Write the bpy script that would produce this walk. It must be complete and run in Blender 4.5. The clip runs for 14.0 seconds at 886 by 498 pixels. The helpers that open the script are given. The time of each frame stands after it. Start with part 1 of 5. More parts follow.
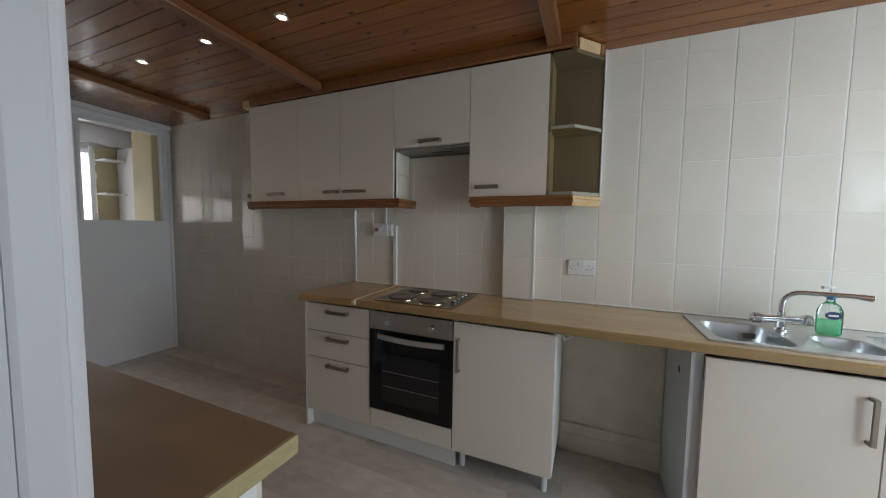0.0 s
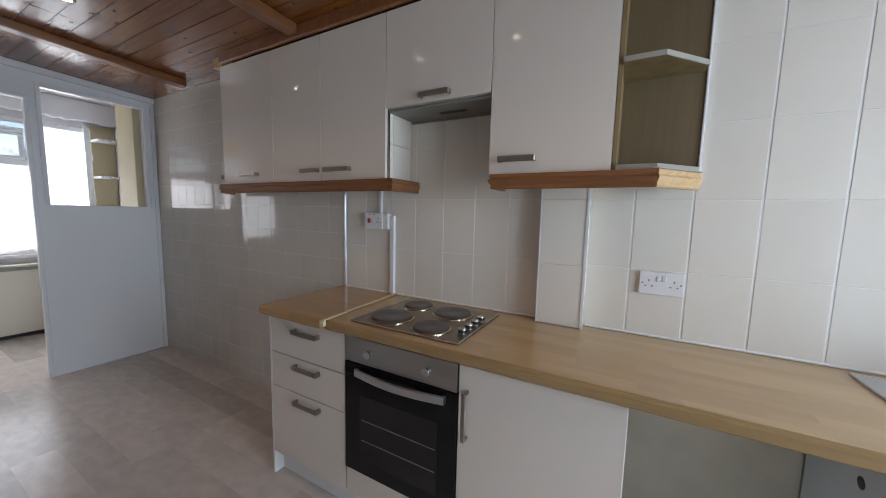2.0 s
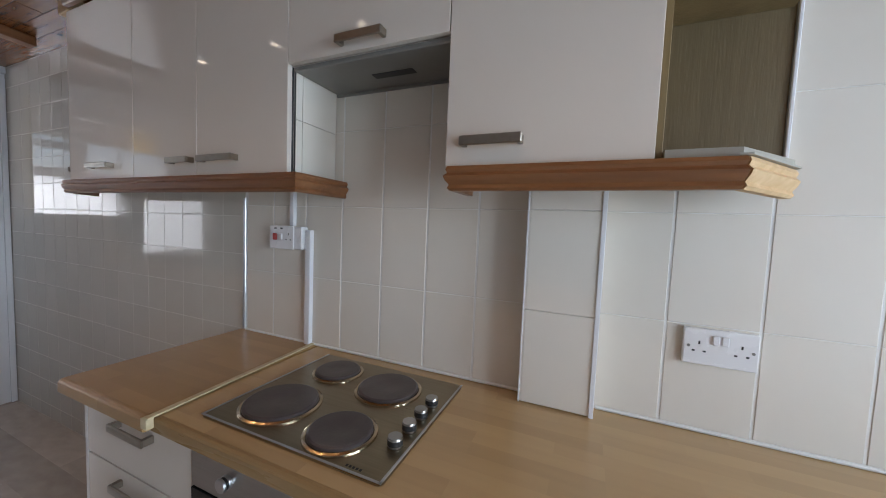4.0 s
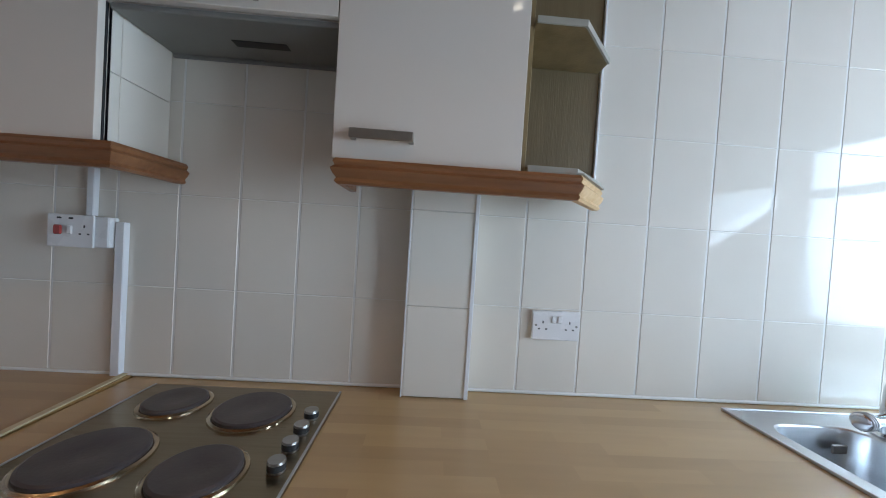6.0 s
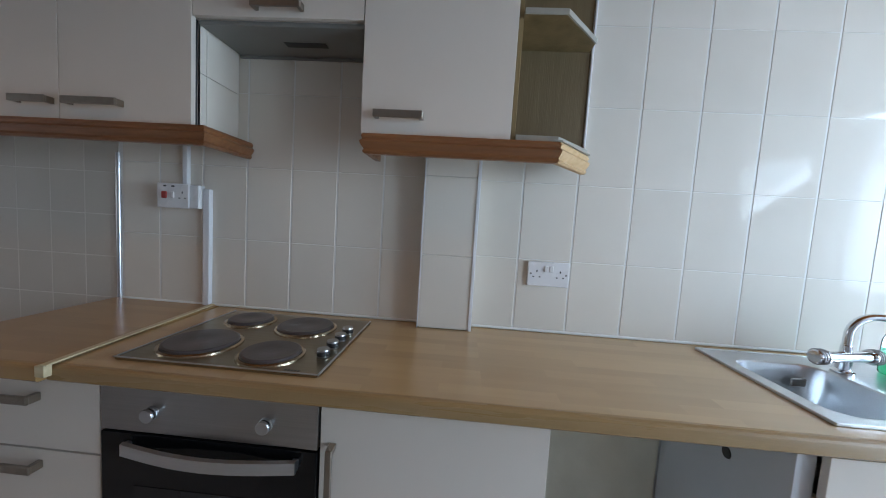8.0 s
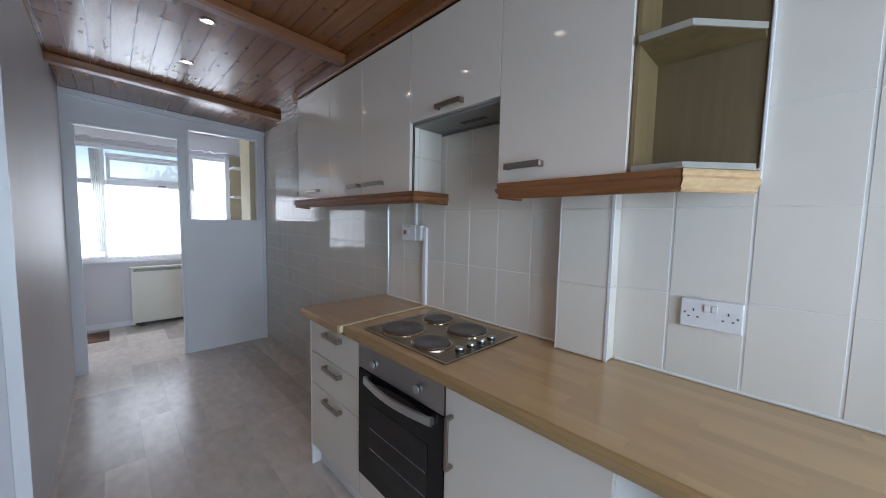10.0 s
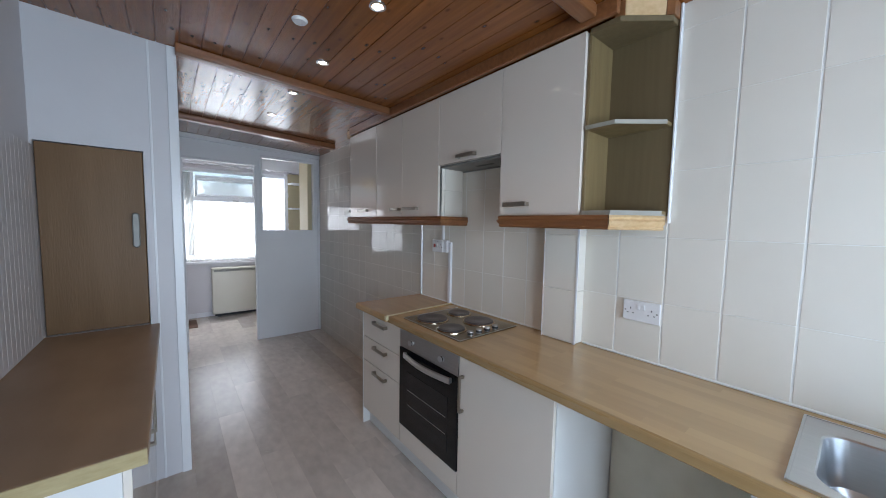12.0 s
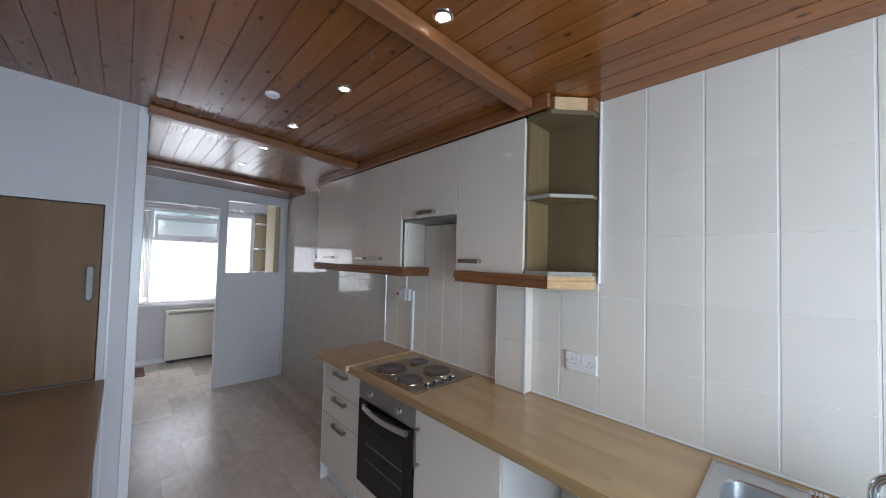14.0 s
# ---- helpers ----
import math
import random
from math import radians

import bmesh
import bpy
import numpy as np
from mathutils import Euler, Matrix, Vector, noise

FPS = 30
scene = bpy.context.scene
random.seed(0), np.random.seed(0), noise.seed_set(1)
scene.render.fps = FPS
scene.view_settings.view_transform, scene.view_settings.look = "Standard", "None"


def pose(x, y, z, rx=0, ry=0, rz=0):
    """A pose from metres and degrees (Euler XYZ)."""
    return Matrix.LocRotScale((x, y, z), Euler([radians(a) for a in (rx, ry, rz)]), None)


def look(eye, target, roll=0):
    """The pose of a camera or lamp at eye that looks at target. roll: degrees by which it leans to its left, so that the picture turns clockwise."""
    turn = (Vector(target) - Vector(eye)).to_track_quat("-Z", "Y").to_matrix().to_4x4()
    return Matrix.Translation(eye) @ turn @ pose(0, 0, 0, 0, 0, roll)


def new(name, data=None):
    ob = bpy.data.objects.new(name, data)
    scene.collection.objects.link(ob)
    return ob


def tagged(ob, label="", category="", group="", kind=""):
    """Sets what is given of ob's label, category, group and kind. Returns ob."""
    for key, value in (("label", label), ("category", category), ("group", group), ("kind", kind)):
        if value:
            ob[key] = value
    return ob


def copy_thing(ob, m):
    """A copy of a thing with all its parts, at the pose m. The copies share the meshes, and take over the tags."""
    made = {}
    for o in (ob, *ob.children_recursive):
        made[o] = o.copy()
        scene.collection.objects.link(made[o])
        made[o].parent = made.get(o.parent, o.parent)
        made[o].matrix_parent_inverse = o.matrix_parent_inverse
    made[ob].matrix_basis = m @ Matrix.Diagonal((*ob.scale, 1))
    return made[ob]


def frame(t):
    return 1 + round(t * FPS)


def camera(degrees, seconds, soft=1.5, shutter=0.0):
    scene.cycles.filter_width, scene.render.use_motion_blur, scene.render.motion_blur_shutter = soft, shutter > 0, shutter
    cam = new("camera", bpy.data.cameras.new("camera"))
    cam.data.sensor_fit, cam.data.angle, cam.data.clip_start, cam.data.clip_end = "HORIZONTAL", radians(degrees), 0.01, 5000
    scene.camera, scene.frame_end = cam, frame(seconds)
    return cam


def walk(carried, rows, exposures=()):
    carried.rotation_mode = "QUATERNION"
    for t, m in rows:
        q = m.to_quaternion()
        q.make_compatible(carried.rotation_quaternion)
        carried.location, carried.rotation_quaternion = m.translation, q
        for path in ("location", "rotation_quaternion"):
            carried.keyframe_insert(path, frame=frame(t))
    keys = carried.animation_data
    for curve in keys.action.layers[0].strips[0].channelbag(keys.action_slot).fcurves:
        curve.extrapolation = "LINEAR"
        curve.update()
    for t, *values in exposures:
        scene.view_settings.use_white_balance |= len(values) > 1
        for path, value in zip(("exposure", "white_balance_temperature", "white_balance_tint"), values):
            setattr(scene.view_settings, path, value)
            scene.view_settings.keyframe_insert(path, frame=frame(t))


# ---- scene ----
cam = camera(105.43, 14.0, soft=1.0)
# seconds, x, y, z, yaw, pitch, roll
ROWS = [
    (0.0, 0.913, -2.144, 1.348, 23.53, -3.94, 0.83),
    (0.5, 0.851, -1.993, 1.351, 25.90, -5.53, 1.12),
    (1.0, 0.799, -1.871, 1.357, 27.23, -5.95, 1.02),
    (1.5, 0.759, -1.706, 1.337, 27.62, -5.72, 1.36),
    (2.0, 0.748, -1.523, 1.360, 28.65, -5.95, 1.39),
    (4.5, 0.492, -0.960, 1.374, 17.78, -2.83, 2.87),
    (5.0, 0.438, -0.980, 1.360, 8.64, -2.29, 3.53),
    (5.5, 0.465, -0.978, 1.348, 1.43, -1.32, 3.76),
    (6.0, 0.474, -1.010, 1.347, -2.44, -1.28, 3.67),
    (6.5, 0.503, -1.088, 1.365, -2.91, -2.67, 3.97),
    (7.0, 0.525, -1.178, 1.304, 0.09, -1.65, 4.01),
    (7.5, 0.546, -1.205, 1.298, 1.48, -3.69, 3.84),
    (8.0, 0.566, -1.224, 1.275, 3.47, -4.50, 3.59),
    (8.5, 0.641, -1.191, 1.324, 16.49, -5.78, 2.40),
    (9.0, 0.748, -1.164, 1.347, 29.25, -5.15, 1.67),
    (11.3, 1.352, -1.494, 1.424, 51.95, -5.10, 0.72),
    (11.5, 1.392, -1.518, 1.436, 51.72, -5.02, 0.85),
    (12.0, 1.443, -1.568, 1.474, 51.04, -4.27, 1.07),
    (12.5, 1.494, -1.575, 1.515, 50.57, -2.99, 1.22),
    (13.0, 1.530, -1.595, 1.557, 48.99, -0.48, 1.34),
    (13.5, 1.554, -1.576, 1.566, 48.94, 1.39, 1.59),
    (14.0, 1.579, -1.590, 1.578, 46.51, 1.90, 1.57),
]
EXPOSURES = [(0.0, 0.74, 7300, 15), (1.0, 1.15, 6950, 15), (1.5, 1.35, 6850, 16), (2.0, 1.38, 6700, 17), (4.5, 1.51, 6550, 17), (5.5, 1.47, 6200, 14), (6.5, 1.27, 6150, 13), (8.0, 1.21, 6150, 13), (9.0, 1.27, 6150, 14), (11.5, 1.43, 6250, 15), (13.0, 1.32, 6600, 16), (14.0, 1.22, 6500, 17)]
walk(cam, [(t, pose(x, y, z, 90 + pitch, 0, yaw) @ pose(0, 0, 0, 0, 0, roll)) for t, x, y, z, yaw, pitch, roll in ROWS], EXPOSURES)

# ---- light ----
world = bpy.data.worlds.new("world")
scene.world = world
world.use_nodes = True
sky = world.node_tree.nodes.new("ShaderNodeTexSky")
sky.sky_type = "NISHITA"
sky.sun_disc = False
sky.sun_elevation, sky.sun_rotation = radians(48), radians(150)
back = world.node_tree.nodes["Background"]
back.inputs["Strength"].default_value = 0.15
world.node_tree.links.new(sky.outputs["Color"], back.inputs["Color"])


def lamp(name, kind, m, power, colour=(1, 1, 1), size=(0.1, 0.1), angle=0.0, cone=0.0):
    data = bpy.data.lights.new(name, kind)
    data.energy, data.color = power, colour
    if kind == "AREA":
        data.shape, data.size, data.size_y = "RECTANGLE", size[0], size[1]
    if kind == "SUN":
        data.angle = radians(angle)
    if kind == "SPOT":
        data.spot_size, data.spot_blend, data.shadow_soft_size = radians(cone), 0.6, size[0]
    ob = new(name, data)
    ob.matrix_world = m
    return ob


lamp("sun", "SUN", look((0, 0, 20), (6, -9, 6)), 1.2, (1.0, 0.96, 0.9), angle=10)
EAST, FAR = 2.9, -4.72
CEIL = 2.335


def roof(y):
    """Height of the boarded ceiling, which rises slightly away from the tiled wall."""
    return CEIL - 0.04 * y


# daylight through the kitchen window and through the far room's window
lamp("window_daylight", "AREA", look((EAST + 0.09, -0.78, 1.56), (EAST - 1, -0.80, 1.45)), 17, (0.62, 0.83, 1.0), (0.70, 1.10))
lamp("back_door_daylight", "AREA", look((EAST + 0.09, -1.60, 1.04), (EAST - 1, -1.55, 0.95)), 13, (0.66, 0.85, 1.0), (0.58, 1.72))
lamp("far_window_daylight", "AREA", look((FAR - 0.12, -1.40, 1.30), (FAR + 1, -1.40, 1.25)), 10, (0.88, 0.94, 1.0), (1.86, 0.88))
lamp("far_side_pane_daylight", "AREA", look((FAR - 0.12, -0.20, 1.52), (FAR + 1, -0.20, 1.47)), 2.6, (0.88, 0.94, 1.0), (0.42, 1.30))
SPOTS = [0.79, 0.12, -0.53, -1.12, -1.76]
SPOT_Y = -0.87
SPOT_Z = roof(SPOT_Y)
for sx in SPOTS:
    lamp("downlight_lamp", "SPOT", look((sx, SPOT_Y, SPOT_Z - 0.012), (sx, SPOT_Y, 0)), 1.0, (1.0, 0.60, 0.27), (0.02, 0.02), cone=110)


# ---- materials ----
def material(name, a, b=None, rough=0.5, metal=0.0, scale=6.0, stretch=(1, 1, 1), bump=0.0, bump_scale=60.0, coat=0.0, spec=0.5,
             spread=0.06, rough_var=0.08, pieces="", blotch=0.5):
    """Two colours mixed by noise at two sizes, with fine relief; pieces: 'object' or 'island' gives each piece its own tone."""
    m = bpy.data.materials.new(name)
    m.use_nodes = True
    nt = m.node_tree
    nodes, links = nt.nodes, nt.links
    p = nodes["Principled BSDF"]
    b = b or tuple(c * 0.86 for c in a)
    tc = nodes.new("ShaderNodeTexCoord")
    mp = nodes.new("ShaderNodeMapping")
    mp.inputs["Scale"].default_value = stretch
    links.new(tc.outputs["Object"], mp.inputs["Vector"])
    vec = mp.outputs["Vector"]
    rnd = None
    if pieces:
        if pieces == "object":
            rnd = nodes.new("ShaderNodeObjectInfo").outputs["Random"]
        else:
            rnd = nodes.new("ShaderNodeNewGeometry").outputs["Random Per Island"]
        shift = nodes.new("ShaderNodeVectorMath")
        shift.operation = "MULTIPLY_ADD"
        comb = nodes.new("ShaderNodeCombineXYZ")
        for k in range(3):
            links.new(rnd, comb.inputs[k])
        links.new(comb.outputs[0], shift.inputs[0])
        shift.inputs[1].default_value = (37.0, 53.0, 71.0)
        links.new(vec, shift.inputs[2])
        vec = shift.outputs[0]
    big, fine = nodes.new("ShaderNodeTexNoise"), nodes.new("ShaderNodeTexNoise")
    big.inputs["Scale"].default_value, big.inputs["Detail"].default_value = scale * 0.25, 3
    fine.inputs["Scale"].default_value, fine.inputs["Detail"].default_value = scale, 6
    for n in (big, fine):
        links.new(vec, n.inputs["Vector"])
    mix = nodes.new("ShaderNodeMix")
    mix.inputs[0].default_value = blotch
    links.new(big.outputs["Fac"], mix.inputs[2])
    links.new(fine.outputs["Fac"], mix.inputs[3])
    ramp = nodes.new("ShaderNodeMapRange")
    ramp.inputs["From Min"].default_value, ramp.inputs["From Max"].default_value = 0.3, 0.7
    links.new(mix.outputs[0], ramp.inputs["Value"])
    col = nodes.new("ShaderNodeMix")
    col.data_type = "RGBA"
    col.inputs[6].default_value, col.inputs[7].default_value = (*a, 1), (*b, 1)
    links.new(ramp.outputs[0], col.inputs[0])
    out = col.outputs[2]
    if rnd:
        hsv = nodes.new("ShaderNodeHueSaturation")
        tone = nodes.new("ShaderNodeMapRange")
        tone.inputs["To Min"].default_value, tone.inputs["To Max"].default_value = 1 - spread, 1 + spread
        links.new(rnd, tone.inputs["Value"])
        links.new(tone.outputs[0], hsv.inputs["Value"])
        links.new(out, hsv.inputs["Color"])
        out = hsv.outputs["Color"]
    links.new(out, p.inputs["Base Color"])
    rr = nodes.new("ShaderNodeMapRange")
    rr.inputs["To Min"].default_value, rr.inputs["To Max"].default_value = rough, rough + rough_var
    links.new(mix.outputs[0], rr.inputs["Value"])
    links.new(rr.outputs[0], p.inputs["Roughness"])
    p.inputs["Metallic"].default_value = metal
    p.inputs["Specular IOR Level"].default_value = spec
    p.inputs["Coat Weight"].default_value = coat
    p.inputs["Coat Roughness"].default_value = 0.06
    if bump:
        bn = nodes.new("ShaderNodeBump")
        bt = nodes.new("ShaderNodeTexNoise")
        bt.inputs["Scale"].default_value, bt.inputs["Detail"].default_value = bump_scale, 4
        links.new(vec, bt.inputs["Vector"])
        bn.inputs["Strength"].default_value, bn.inputs["Distance"].default_value = bump, 0.004
        links.new(bt.outputs["Fac"], bn.inputs["Height"])
        links.new(bn.outputs["Normal"], p.inputs["Normal"])
    return m


def wood(name, light, dark, rough=0.35, scale=2.2, stretch=(0.5, 9, 9), pieces="", spread=0.16, knots=False, coat=0.0, bump=0.15):
    """Grain along the stretched axis: long streaks, growth rings and, where asked, knots."""
    m = material(name, light, dark, rough, scale=scale * 3, stretch=stretch, bump=bump, bump_scale=30, pieces=pieces,
                 spread=spread, coat=coat, rough_var=0.12, blotch=0.6)
    nt = m.node_tree
    nodes, links = nt.nodes, nt.links
    p = nodes["Principled BSDF"]
    src = p.inputs["Base Color"].links[0].from_socket
    tc = nodes.new("ShaderNodeTexCoord")
    if knots:
        mp = nodes.new("ShaderNodeMapping")
        mp.inputs["Scale"].default_value = (5.6, 10.5, 10.5)
        links.new(tc.outputs["Object"], mp.inputs["Vector"])
        vo = nodes.new("ShaderNodeTexVoronoi")
        vo.voronoi_dimensions = "2D"
        vo.inputs["Scale"].default_value = 1.0
        links.new(mp.outputs["Vector"], vo.inputs["Vector"])
        rm = nodes.new("ShaderNodeMapRange")
        rm.inputs["From Min"].default_value, rm.inputs["From Max"].default_value = 0.03, 0.115
        rm.inputs["To Min"].default_value, rm.inputs["To Max"].default_value = 1.25, 0.0
        links.new(vo.outputs["Distance"], rm.inputs["Value"])
        mx = nodes.new("ShaderNodeMix")
        mx.data_type = "RGBA"
        pick, some = nodes.new("ShaderNodeSeparateColor"), nodes.new("ShaderNodeMath")
        links.new(vo.outputs["Color"], pick.inputs[0])
        some.operation = "MULTIPLY"
        some.use_clamp = True
        few = nodes.new("ShaderNodeMapRange")
        few.inputs["From Min"].default_value, few.inputs["From Max"].default_value = 0.45, 0.95
        links.new(pick.outputs[0], few.inputs["Value"])
        links.new(few.outputs[0], some.inputs[0])
        links.new(rm.outputs[0], some.inputs[1])
        links.new(some.outputs[0], mx.inputs[0])
        links.new(src, mx.inputs[6])
        mx.inputs[7].default_value = (*[c * 0.3 for c in dark], 1)
        links.new(mx.outputs[2], p.inputs["Base Color"])
        # boards cup and swell, most of all round the knots
        wave, lift, cup = nodes.new("ShaderNodeTexNoise"), nodes.new("ShaderNodeMath"), nodes.new("ShaderNodeBump")
        wave.inputs["Scale"].default_value, wave.inputs["Detail"].default_value = 1.6, 2
        links.new(mp.outputs["Vector"], wave.inputs["Vector"])
        lift.operation = "MULTIPLY_ADD"
        links.new(rm.outputs[0], lift.inputs[0])
        lift.inputs[1].default_value = 0.12
        links.new(wave.outputs["Fac"], lift.inputs[2])
        cup.inputs["Strength"].default_value, cup.inputs["Distance"].default_value = 0.35, 0.006
        links.new(lift.outputs[0], cup.inputs["Height"])
        links.new(p.inputs["Normal"].links[0].from_socket, cup.inputs["Normal"])
        links.new(cup.outputs["Normal"], p.inputs["Normal"])
    return m


def stave_laminate(name, tones, rough):
    """Printed block-wood laminate: narrow staves laid end to end along x."""
    mid = tuple((u + v) / 2 for u, v in zip(*tones))
    m = material(name, tuple(v * 1.08 for v in mid), tuple(v * 0.92 for v in mid), rough, scale=14, stretch=(0.4, 3, 3), rough_var=0.06)
    nt = m.node_tree
    nodes, links = nt.nodes, nt.links
    p = nodes["Principled BSDF"]
    src = p.inputs["Base Color"].links[0].from_socket
    tc = nodes.new("ShaderNodeTexCoord")
    br = nodes.new("ShaderNodeTexBrick")
    br.offset, br.offset_frequency = 0.37, 3
    br.inputs["Scale"].default_value = 1.0
    br.inputs["Brick Width"].default_value, br.inputs["Row Height"].default_value = 0.27, 0.042
    br.inputs["Mortar Size"].default_value = 0.0
    br.inputs["Color1"].default_value = (*[c * 1.05 for c in tones[0]], 1)
    br.inputs["Color2"].default_value = (*[c * 0.95 for c in tones[1]], 1)
    links.new(tc.outputs["Object"], br.inputs["Vector"])
    mx = nodes.new("ShaderNodeMix")
    mx.data_type = "RGBA"
    mx.inputs[0].default_value = 0.36
    links.new(src, mx.inputs[6])
    links.new(br.outputs["Color"], mx.inputs[7])
    links.new(mx.outputs[2], p.inputs["Base Color"])
    p.inputs["Coat Weight"].default_value, p.inputs["Coat Roughness"].default_value = 0.5, 0.3
    return m


def glass(name, tint=(1, 1, 1), rough=0.0):
    m = bpy.data.materials.new(name)
    m.use_nodes = True
    nt = m.node_tree
    nt.nodes.remove(nt.nodes["Principled BSDF"])
    out = nt.nodes["Material Output"]
    tr, gl, mix, fr = (nt.nodes.new(k) for k in ("ShaderNodeBsdfTransparent", "ShaderNodeBsdfGlossy", "ShaderNodeMixShader", "ShaderNodeFresnel"))
    tr.inputs["Color"].default_value = (*tint, 1)
    gl.inputs["Roughness"].default_value = rough
    fr.inputs["IOR"].default_value = 1.45
    nt.links.new(fr.outputs[0], mix.inputs[0])
    nt.links.new(tr.outputs[0], mix.inputs[1])
    nt.links.new(gl.outputs[0], mix.inputs[2])
    nt.links.new(mix.outputs[0], out.inputs["Surface"])
    return m


def sheer(name, open_weave=0.5, colour=(0.93, 0.93, 0.92)):
    m = bpy.data.materials.new(name)
    m.use_nodes = True
    nt = m.node_tree
    nt.nodes.remove(nt.nodes["Principled BSDF"])
    a, b, mix = (nt.nodes.new(k) for k in ("ShaderNodeBsdfTranslucent", "ShaderNodeBsdfTransparent", "ShaderNodeMixShader"))
    a.inputs["Color"].default_value = (*colour, 1)
    mix.inputs[0].default_value = open_weave
    nt.links.new(a.outputs[0], mix.inputs[1])
    nt.links.new(b.outputs[0], mix.inputs[2])
    nt.links.new(mix.outputs[0], nt.nodes["Material Output"].inputs["Surface"])
    return m


def glow(name, colour, strength):
    m = bpy.data.materials.new(name)
    m.use_nodes = True
    p = m.node_tree.nodes["Principled BSDF"]
    p.inputs["Base Color"].default_value = (*colour, 1)
    p.inputs["Emission Color"].default_value = (*colour, 1)
    p.inputs["Emission Strength"].default_value = strength
    return m


TILE = material("glazed_white_tile", spec=0.2, a=(0.74, 0.69, 0.615), b=(0.70, 0.65, 0.575), rough=0.045, scale=5, bump=0.05, bump_scale=9, pieces="object", spread=0.02, rough_var=0.03)
# cream glaze, with the passage wall's shadow darkened into the colour
TILE_B = material("shaded_cream_tile", spec=0.32, a=(0.56, 0.525, 0.465), b=(0.52, 0.487, 0.43), rough=0.025, scale=5, bump=0.02, bump_scale=9, pieces="object", spread=0.02, rough_var=0.03)
GROUT = material("grout", (0.80, 0.785, 0.755), (0.72, 0.705, 0.675), 0.5, scale=20, bump=0.2)
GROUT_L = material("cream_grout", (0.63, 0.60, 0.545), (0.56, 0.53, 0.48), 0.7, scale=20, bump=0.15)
PLASTER = material("old_plaster", (0.78, 0.74, 0.62), (0.64, 0.60, 0.49), 0.8, scale=7, bump=0.3, bump_scale=25)
PAINT = material("white_wall_paint", (0.63, 0.61, 0.625), (0.59, 0.57, 0.585), 0.45, scale=3, bump=0.06, bump_scale=40)
GLOSS = material("white_gloss_paint", (0.78, 0.78, 0.79), (0.74, 0.74, 0.76), 0.22, scale=4, bump=0.05, bump_scale=30)
DOORWHITE = material("cream_gloss_door", (0.72, 0.65, 0.575), (0.70, 0.63, 0.555), 0.045, scale=2, rough_var=0.03, coat=0.05)
CARCASS = material("white_melamine", (0.74, 0.73, 0.71), (0.70, 0.69, 0.67), 0.35, scale=4)
SHADEPANEL = material("grey_white_board", (0.62, 0.63, 0.65), (0.57, 0.58, 0.60), 0.5, scale=4)
PINE = wood("varnished_pine_board", (0.275, 0.093, 0.020), (0.18, 0.058, 0.0125), 0.17, pieces="island", knots=True, coat=0.25)
BEAMWOOD = wood("varnished_beam", (0.28, 0.112, 0.042), (0.18, 0.066, 0.024), 0.3, stretch=(9, 0.5, 9), coat=0.2)
PELMET = wood("varnished_pelmet", (0.28, 0.118, 0.045), (0.17, 0.066, 0.025), 0.3, coat=0.2)
RAWPINE = wood("raw_pine", (0.66, 0.46, 0.26), (0.52, 0.33, 0.16), 0.6)
TANPINE = wood("olive_stained_board", (0.235, 0.165, 0.075), (0.15, 0.10, 0.042), 0.45, scale=1.1, stretch=(6, 6, 0.7))
# the olive board again, darkened for the shade at the shelves' back and top
SHADEBOARD = wood("shaded_olive_board", (0.16, 0.115, 0.058), (0.13, 0.093, 0.046), 0.45, stretch=(9, 9, 0.5))
DOORPINE = wood("honey_pine", (0.55, 0.27, 0.10), (0.40, 0.17, 0.055), 0.28, stretch=(9, 9, 0.5), coat=0.3)
BROWNDOOR = wood("brown_wood_veneer", (0.20, 0.115, 0.057), (0.15, 0.083, 0.038), 0.36, scale=0.8, stretch=(5, 5, 0.6))
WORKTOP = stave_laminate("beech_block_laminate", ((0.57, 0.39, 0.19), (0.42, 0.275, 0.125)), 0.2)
# same worktop's front edge, its colour darkened for the shade on the upright face
NOSING = wood("shaded_nosing", (0.37, 0.24, 0.11), (0.30, 0.19, 0.083), 0.22)
BOARDEND = material("bare_board_end", (0.43, 0.34, 0.18), (0.35, 0.27, 0.13), 0.7, scale=40, stretch=(1, 1, 4), bump=0.1)
JOINT = wood("pale_joint_wood", (0.66, 0.56, 0.36), (0.50, 0.41, 0.24), 0.6)
WORKTOP_L = stave_laminate("orange_beech_laminate", ((0.47, 0.29, 0.115), (0.335, 0.195, 0.07)), 0.22)
BROWNTOP = material("brown_laminate", (0.33, 0.225, 0.14), (0.235, 0.155, 0.095), 0.3, spec=0.45, scale=6, stretch=(0.6, 1.5, 1.5), rough_var=0.15)
FLOORMAT = wood("grey_vinyl_plank", (0.60, 0.54, 0.485), (0.46, 0.41, 0.365), 0.19, scale=2.4, stretch=(1.5, 2.6, 2.6), pieces="object", spread=0.17, bump=0.01)
STEEL = material("brushed_steel", (0.47, 0.46, 0.45), (0.41, 0.40, 0.39), 0.24, 1.0, scale=60, stretch=(0.1, 6, 6), rough_var=0.12)
HOBSTEEL = material("warm_hob_steel", (0.34, 0.285, 0.20), (0.28, 0.23, 0.155), 0.22, 1.0, scale=40, stretch=(0.2, 5, 5), rough_var=0.15)
RINGMETAL = material("heat_tinted_ring", (0.60, 0.50, 0.37), (0.50, 0.41, 0.29), 0.16, 1.0, scale=12)
SINKSTEEL = material("sink_steel", (0.63, 0.645, 0.66), (0.58, 0.595, 0.61), 0.25, 1.0, scale=50, stretch=(0.2, 5, 5), rough_var=0.12)
